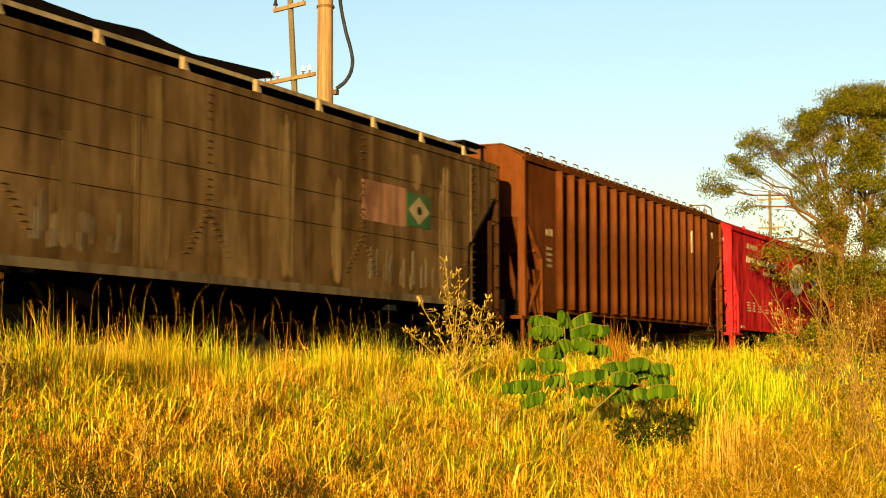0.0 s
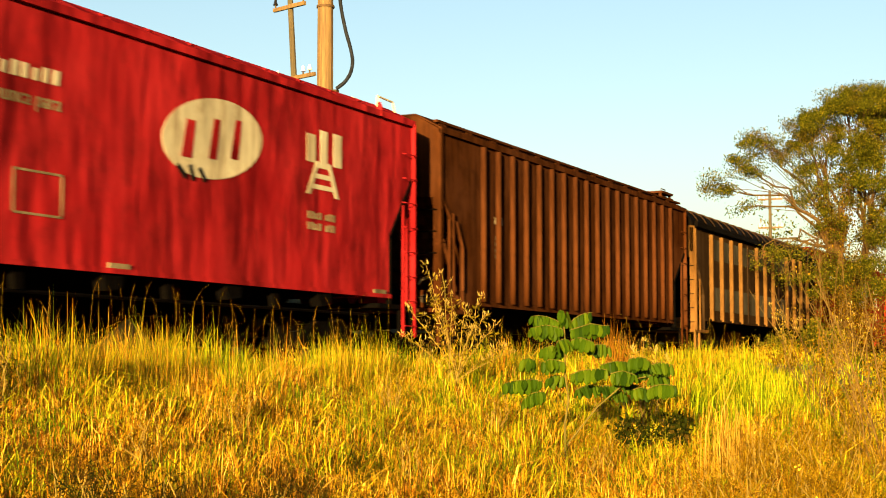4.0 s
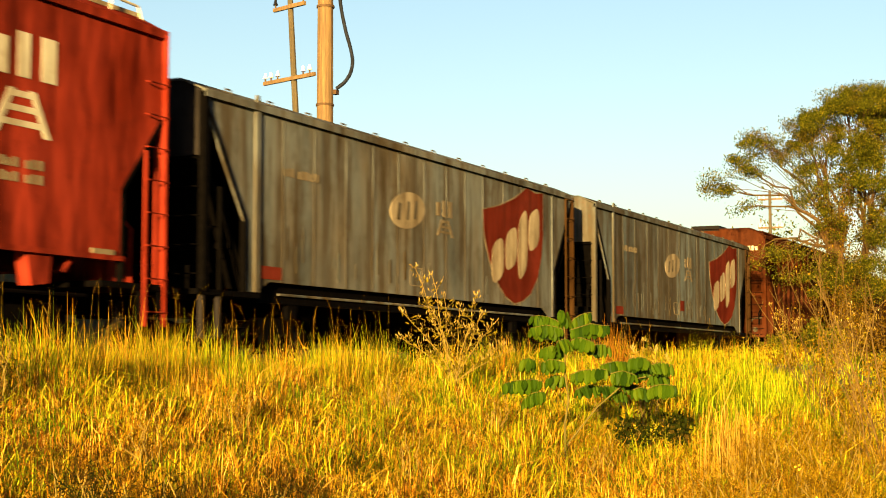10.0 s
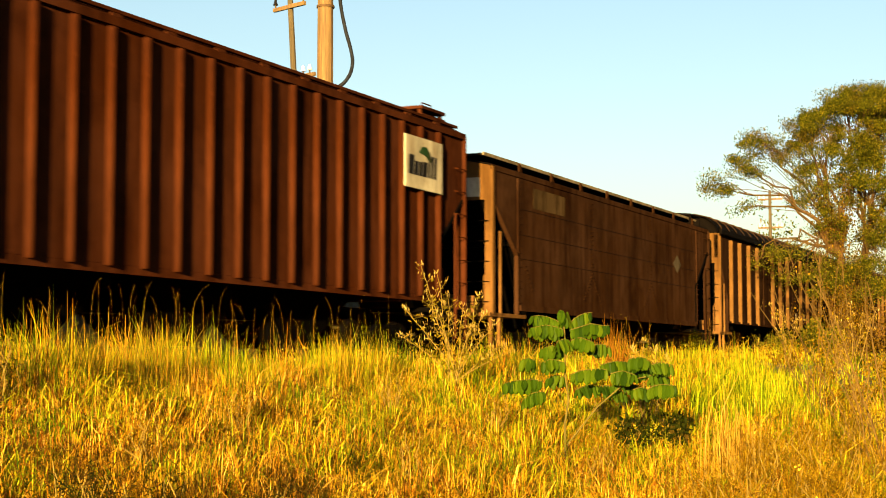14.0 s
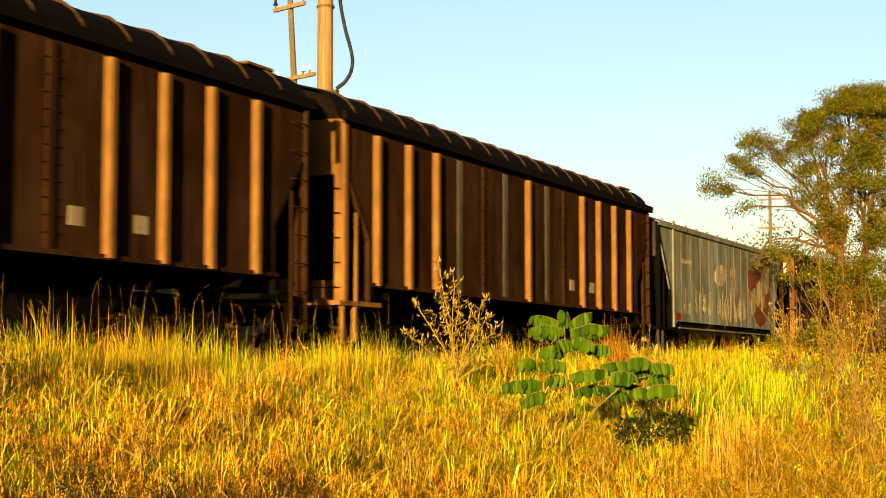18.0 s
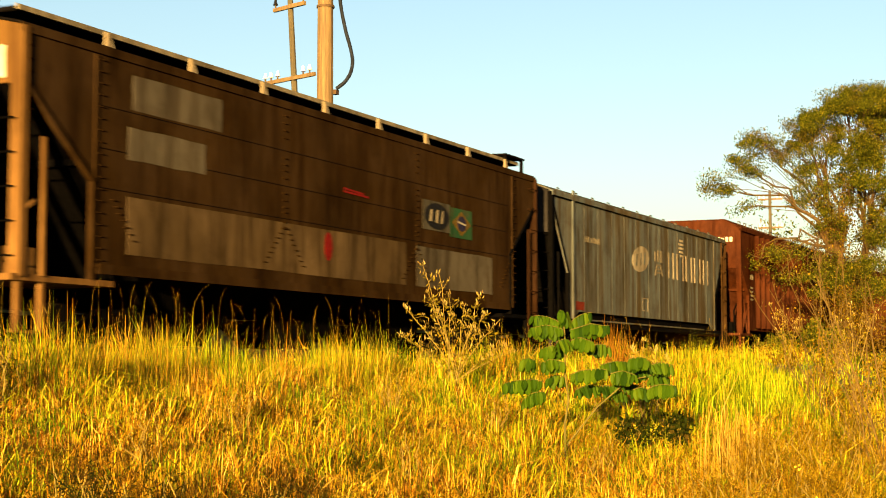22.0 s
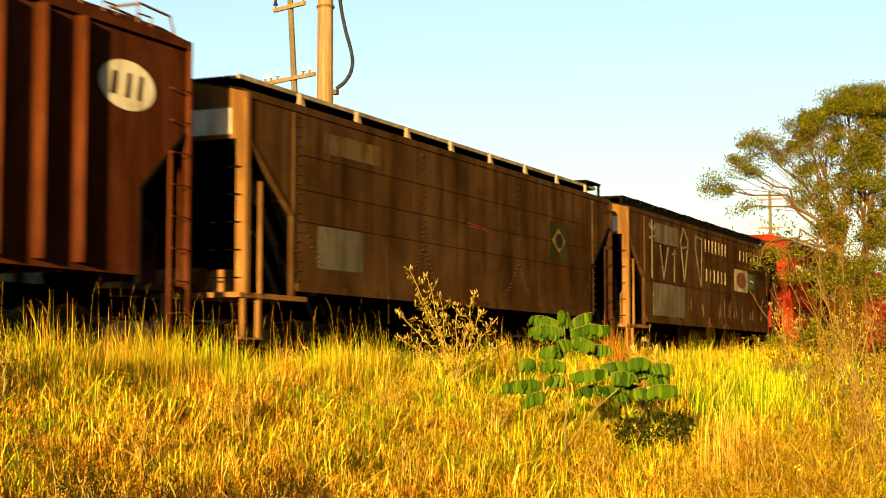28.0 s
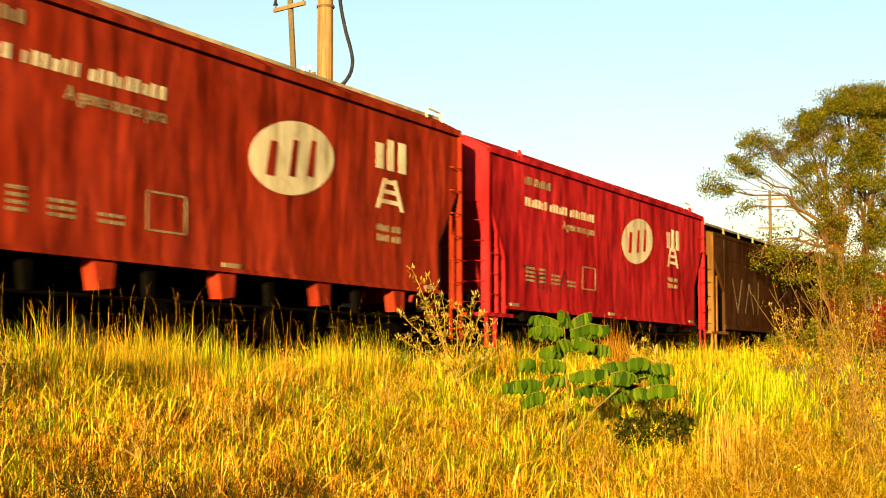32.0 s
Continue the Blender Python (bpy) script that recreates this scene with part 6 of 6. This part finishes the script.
def blades(name, pts, h0, h1, w, lean, mat, label, way=None, grow=1.0):
    """Grass blades of two tapered pieces each, rooted at the points."""
    n = len(pts)
    clump = 0.75 + 0.35 * np.sin(pts[:, 0] * 2.3 + 1.7 * np.sin(pts[:, 1] * 1.9)) * np.cos(pts[:, 1] * 2.9 + pts[:, 0])
    h = rng.uniform(h0, h1, n) * rng.choice([0.6, 0.85, 1.0, 1.2], n) * clump * grow
    a = rng.uniform(0, 2 * np.pi, n)
    b = rng.uniform(0, 2 * np.pi, n) if way is None else way + rng.normal(0, 0.9, n)
    l = np.abs(rng.normal(0, lean, n)) * rng.choice([0.4, 0.9, 1.6], n) * h
    ww = w * rng.uniform(0.6, 1.3, n)
    side = np.stack([np.cos(a) * ww, np.sin(a) * ww, np.zeros(n)], 1)
    tip = np.stack([np.cos(b) * l, np.sin(b) * l, h * 0.98 - 0.38 * l], 1)
    mid = np.stack([np.cos(b) * l * 0.3, np.sin(b) * l * 0.26, h * 0.6], 1)
    v = np.stack([pts - side, pts + side, pts + mid + side * 0.75, pts + mid - side * 0.75, pts + tip + side * 0.12, pts + tip - side * 0.12], 1).reshape(-1, 3)
    k = np.arange(n)[:, None] * 6
    f = np.stack([k + np.array([[0, 1, 2, 3]]), k + np.array([[3, 2, 4, 5]])], 1).reshape(-1, 4)
    return tagged(new(name, big_mesh(name, v, f, mat)), label, "grass", kind="stuff")


def wedge(n, d0, d1, spread, ymax=10.6, turn=TURN):
    """Points of the field between two distances, over somewhat more than the width of the view."""
    d = np.sqrt(rng.uniform(d0 * d0, d1 * d1, n))
    a = np.radians(turn + rng.uniform(-spread, spread, n))
    x, y = d * np.cos(a), d * np.sin(a)
    keep = y < ymax + 0.3 * np.sin(x * 1.7)
    x, y = x[keep], y[keep]
    return np.array([(u, v, ground_z(u, v) - 0.02) for u, v in zip(x, y)])


def tufted(n, d0, d1, spread, per, size):
    """Roots in tufts: points, and which way each leans away from its tuft's middle."""
    c = wedge(n // per, d0, d1, spread)
    k = np.repeat(np.arange(len(c)), per)
    off = rng.normal(0, size, (len(k), 2)) * rng.uniform(0.4, 1.5, len(c))[k][:, None]
    p = c[k] + np.concatenate([off, np.zeros((len(k), 1))], 1)
    return p, np.arctan2(off[:, 1], off[:, 0]), rng.uniform(0.55, 1.25, len(c))[k]


def tufts(name, n, d0, d1, spread, per, size, h0, h1, w, lean, mat, label):
    p, way, grow = tufted(n, d0, d1, spread, per, size)
    return blades(name, p, h0, h1, w, lean, mat, label, way, grow)


DRY, GREENISH = "dense golden dry grass on the slope", "yellow-green grass among dry stalks"
tufts("dry_grass", 90000, 4.5, 11, 23, 26, 0.05, 0.15, 0.36, 0.0035, 1.0, GRASS_DRY, DRY)
tufts("dry_grass", 95000, 11, 19, 21, 26, 0.06, 0.16, 0.38, 0.0044, 1.0, GRASS_DRY, DRY)
tufts("dry_grass", 36000, 19, 32, 20, 22, 0.08, 0.30, 0.56, 0.0075, 0.6, GRASS_DRY, DRY)
tufts("green_grass", 28000, 4.5, 11, 23, 40, 0.07, 0.15, 0.36, 0.0042, 1.15, GRASS_GREEN, GREENISH)
tufts("green_grass", 74000, 11, 20, 21, 40, 0.09, 0.19, 0.44, 0.0045, 1.1, GRASS_GREEN, GREENISH)
tufts("green_grass", 64000, 19, 34, 20, 30, 0.12, 0.32, 0.58, 0.0078, 0.8, GRASS_GREEN, GREENISH)
blades("field_grass", wedge(60000, 32, 92, 19), 0.3, 0.6, 0.013, 0.3, GRASS_GREEN, "bright green grass further along the line")
# bent dead blades and shed husks that speckle the sward
tufts("thatch", 56000, 5, 18, 21, 14, 0.06, 0.12, 0.36, 0.0048, 1.5, THATCH, "bleached bent straw lying in the grass")


def edge_tufts(n, per, h0, h1, w, mat, label):
    """Taller tufts along the foot of the track bed."""
    a = np.radians(TURN + rng.uniform(-18, 17, n // per))
    y = rng.uniform(8.2, 10.5, len(a))
    x = y / np.tan(a)
    x, y = x[x < 70], y[x < 70]
    c = np.array([(u, v, ground_z(u, v) - 0.02) for u, v in zip(x, y)])
    k = np.repeat(np.arange(len(c)), per)
    off = rng.normal(0, 0.09, (len(k), 2))
    p = c[k] + np.concatenate([off, np.zeros((len(k), 1))], 1)
    blades("edge_grass", p, h0, h1, w, 0.32, mat, label, np.arctan2(off[:, 1], off[:, 0]), rng.uniform(0.55, 1.15, len(c))[k])


edge_tufts(27000, 30, 0.44, 0.74, 0.0024, GRASS_GREEN, "tall green grass along the track bed")
edge_tufts(30000, 24, 0.42, 0.70, 0.0026, GRASS_DRY, "tall dry grass along the track bed")
husks = []
for q in wedge(2600, 5.5, 15, 20, 8.6):
    top = rng.uniform(0.12, 0.36)
    husks.append(q + np.array([0, 0, top]) + rng.normal(0, 1, (9, 3)) * np.array([0.02, 0.02, 0.045]))
tagged(new("seed_husks", leaves(np.concatenate(husks), 0.008, RUSTGRASS, "seed_husks", -0.8, 2.0)), "brown seed heads scattered through the grass", "grass", kind="stuff")


ring = []
while len(ring) < 26000:
    q = rng.uniform(-16, 16, 2)
    a = math.degrees(math.atan2(q[1], q[0])) - TURN
    if q[1] < 10.4 and not (abs(a) < 22 and math.hypot(*q) > 4.4) and math.hypot(*q) > 0.8:
        ring.append((q[0], q[1], ground_z(q[0], q[1]) - 0.02))
blades("dry_grass", np.array(ring), 0.25, 0.5, 0.008, 0.5, GRASS_DRY, "golden dry grass on the lower field")


def clump(d, u, h, n, spread, mat, label, w=0.005, lean=0.16):
    foot = rooted(d, u)
    p = np.array(foot) + rng.normal(0, spread, (n, 3)) * np.array([1, 1, 0])
    ob = blades("grass_tuft", p, h * 0.7, h, w, lean, mat, label)
    return ob


clump(24.5, 0.115, 1.25, 520, 0.26, RUSTGRASS, "tuft of tall reddish dry grass near the line", 0.006, 0.12)
clump(12.5, 0.185, 1.12, 300, 0.11, STRAW, "tuft of pale straw standing in the grass", 0.006, 0.1)
clump(9.5, 0.20, 0.6, 260, 0.22, STRAW, "tuft of pale straw standing in the grass", 0.005, 0.25)
clump(14.0, 0.205, 0.6, 200, 0.2, STRAW, "tuft of pale straw standing in the grass", 0.006, 0.2)
for d, u in ((21, 0.172), (23, 0.19), (25, 0.18), (22, 0.205), (26, 0.2), (28, 0.19), (24, 0.16)):
    clump(d, u, 0.75, 420, 0.4, GRASS_GREEN, "lush green grass tuft on the slope", 0.007, 0.35)
clump(15.5, -0.283, 0.95, 160, 0.18, GRASS_GREEN, "tall green grass tuft near the line", 0.006, 0.2)
clump(17.0, -0.135, 0.8, 160, 0.2, GRASS_GREEN, "tall green grass tuft near the line", 0.006, 0.2)


def seed_stalks(n, label):
    """Thin tall stalks with feathery heads along the edge of the line."""
    v, f = [], []
    for _ in range(n):
        a = radians(TURN + rng.uniform(-17, 17))
        y = rng.uniform(7.6, 10.4)
        d = y / math.sin(a)
        if d > 60:
            continue
        p = Vector((d * math.cos(a), y, 0))
        p.z = ground_z(p.x, p.y)
        h = rng.uniform(0.65, 1.1)
        b = rng.uniform(0, 2 * math.pi)
        way = Vector((math.cos(b), math.sin(b), 0))
        l = abs(rng.normal(0, 0.12)) * h
        st = [p, p + way * (l * 0.2) + Vector((0, 0, h * 0.5)), p + way * (l * 0.6) + Vector((0, 0, h * 0.86)), p + way * (l * 0.9 + 0.015) + Vector((0, 0, h * 0.97)), p + way * (l + 0.05) + Vector((0, 0, h))]
        w = rng.uniform(0.0003, 0.0006) * d / 20
        s = RIGHT * w
        for a0, a1 in zip(st, st[1:]):
            k = len(v)
            v += [a0 - s, a0 + s, a1 + s, a1 - s]
            f.append((k, k + 1, k + 2, k + 3))
        for j in range(int(rng.integers(2, 6))):
            q = st[2].lerp(st[3], j / 5) if j < 5 else st[3].lerp(st[4], (j - 5) / 5)
            o = way * rng.uniform(-0.03, 0.03) + Vector((0, 0, rng.uniform(0.0, 0.03)))
            k = len(v)
            v += [q - s, q + s, q + o + s * 0.8, q + o - s * 0.8]
            f.append((k, k + 1, k + 2, k + 3))
    m = big_mesh("seed_stalks", np.array([tuple(q) for q in v]), np.array(f), STRAW)
    tagged(new("seed_stalks", m), label, "grass", kind="stuff")


seed_stalks(190, "thin tall seeding grass stalks at the line's edge")


def small_flowers(n):
    pts = []
    for _ in range(n):
        a = radians(TURN + rng.uniform(-17, 17))
        d = rng.uniform(6, 18)
        x, y = d * math.cos(a), d * math.sin(a)
        if y > 10:
            continue
        for _ in range(6):
            pts.append(np.array((x, y, ground_z(x, y) + 0.45 + 0.08 * math.sin(x * 7))) + rng.normal(0, 0.012, 3))
    tagged(new("yellow_flowers", leaves(np.array(pts), 0.011, PETAL, "yellow_flowers", 0, 1.2)), "small yellow flowers scattered in the grass", "flowers", kind="stuff")


small_flowers(20)


# ---- bank and scrub behind the line, distant trees, an added sky-blocking belt ----
def scrub_row(name, x0, x1, y, h, n, size, mat, label, every=1.6):
    pts = []
    x = x0
    while x < x1:
        r = h * rng.uniform(0.55, 1.0)
        c = np.array((x, y + rng.normal(0, 0.5), ground_z(x, y) + r * 0.45))
        pts.append(c + rng.normal(0, 1, (n, 3)) * np.array([every * 0.45, 0.6, r * 0.33]))
        x += every * rng.uniform(0.8, 1.2)
    tagged(new(name, leaves(np.concatenate(pts), size, mat, name)), label, "shrubs", kind="stuff")


scrub_row("scrub", -4, 120, 18.6, 1.2, 130, 0.12, SHRUB_LEAF, "dark scrub on the bank behind the line")
# added out of view behind the camera to keep low sky light off the wagons
scrub_row("tree_belt", -36, 110, -14.5, 15.0, 1900, 0.55, TREE_LEAF, "unseen leafy belt added behind the camera to block sky light", 5.0)
scrub_row("far_trees", 150, 240, 34.0, 12.0, 2600, 0.2, TREE_LEAF, "distant belt of olive trees", 9.0)


# ---- motion ----
def rolled(t):
    """How far the train has rolled by t seconds; it gathers speed slowly."""
    knots = [9.996, 10.283, 10.551, 10.724, 10.86, 11.008, 11.231, 11.433, 11.628]
    s, i = 0.0, 0
    while t > 4 and i < 7:
        s += 2 * (knots[i] + knots[i + 1])
        t -= 4
        i += 1
    return s + t * (knots[i] + (knots[i + 1] - knots[i]) * t / 8)


# how far the tall weed leans towards the train's head, second by second
LEAN = [(0, 14.7), (1, 23.6), (2, 11), (3, 27.9), (4.5, 22), (6, 27.6), (7, 32.6), (8, 42), (9, 42.4), (10, 28.7), (11, 34.8), (12, 29.2), (13, 20.3), (14, 26), (15.5, 24), (17, 31.6), (18, 17.8), (19, 21.5), (20, 16.9), (21, 19), (22, 25), (23, 34.5), (24, 25.8), (25, 35.8), (26.5, 28), (28, 31.5), (29, 22.8), (30, 38), (31, 34), (32, 30.4)]


def motions():
    for root, front in TRAIN:
        walk(root, [(t, pose(front - 5.73 - rolled(t), MID, RAIL)) for t in range(0, 33, 2)])
    for ob, front in WHEELSETS:
        at = ob.location.copy()
        # the wheels turn while the wagon is near
        first = max(0.0, (front - 110.0) / 11.0)
        last = min(32.0, (front + 30.0) / 10.0)
        rows, t = [], first
        while t < last:
            rows.append(t)
            t += 1 / 30
        times = sorted({round(q * 30) / 30 for q in [0.0] + rows + [last, 32.0]})
        rows = [(t, Matrix.Translation(at) @ Matrix.Rotation(-(rolled(min(max(t, first), last)) - rolled(first)) / 0.42, 4, "Y")) for t in times]
        walk(ob, rows)
    for stalk, sway in STALKS:
        rows = []
        for t, a in LEAN:
            turn = Matrix.Rotation(radians((a - 26.0) * sway), 4, -FWD)
            rows.append((t, turn))
        walk(stalk, rows)


motions()
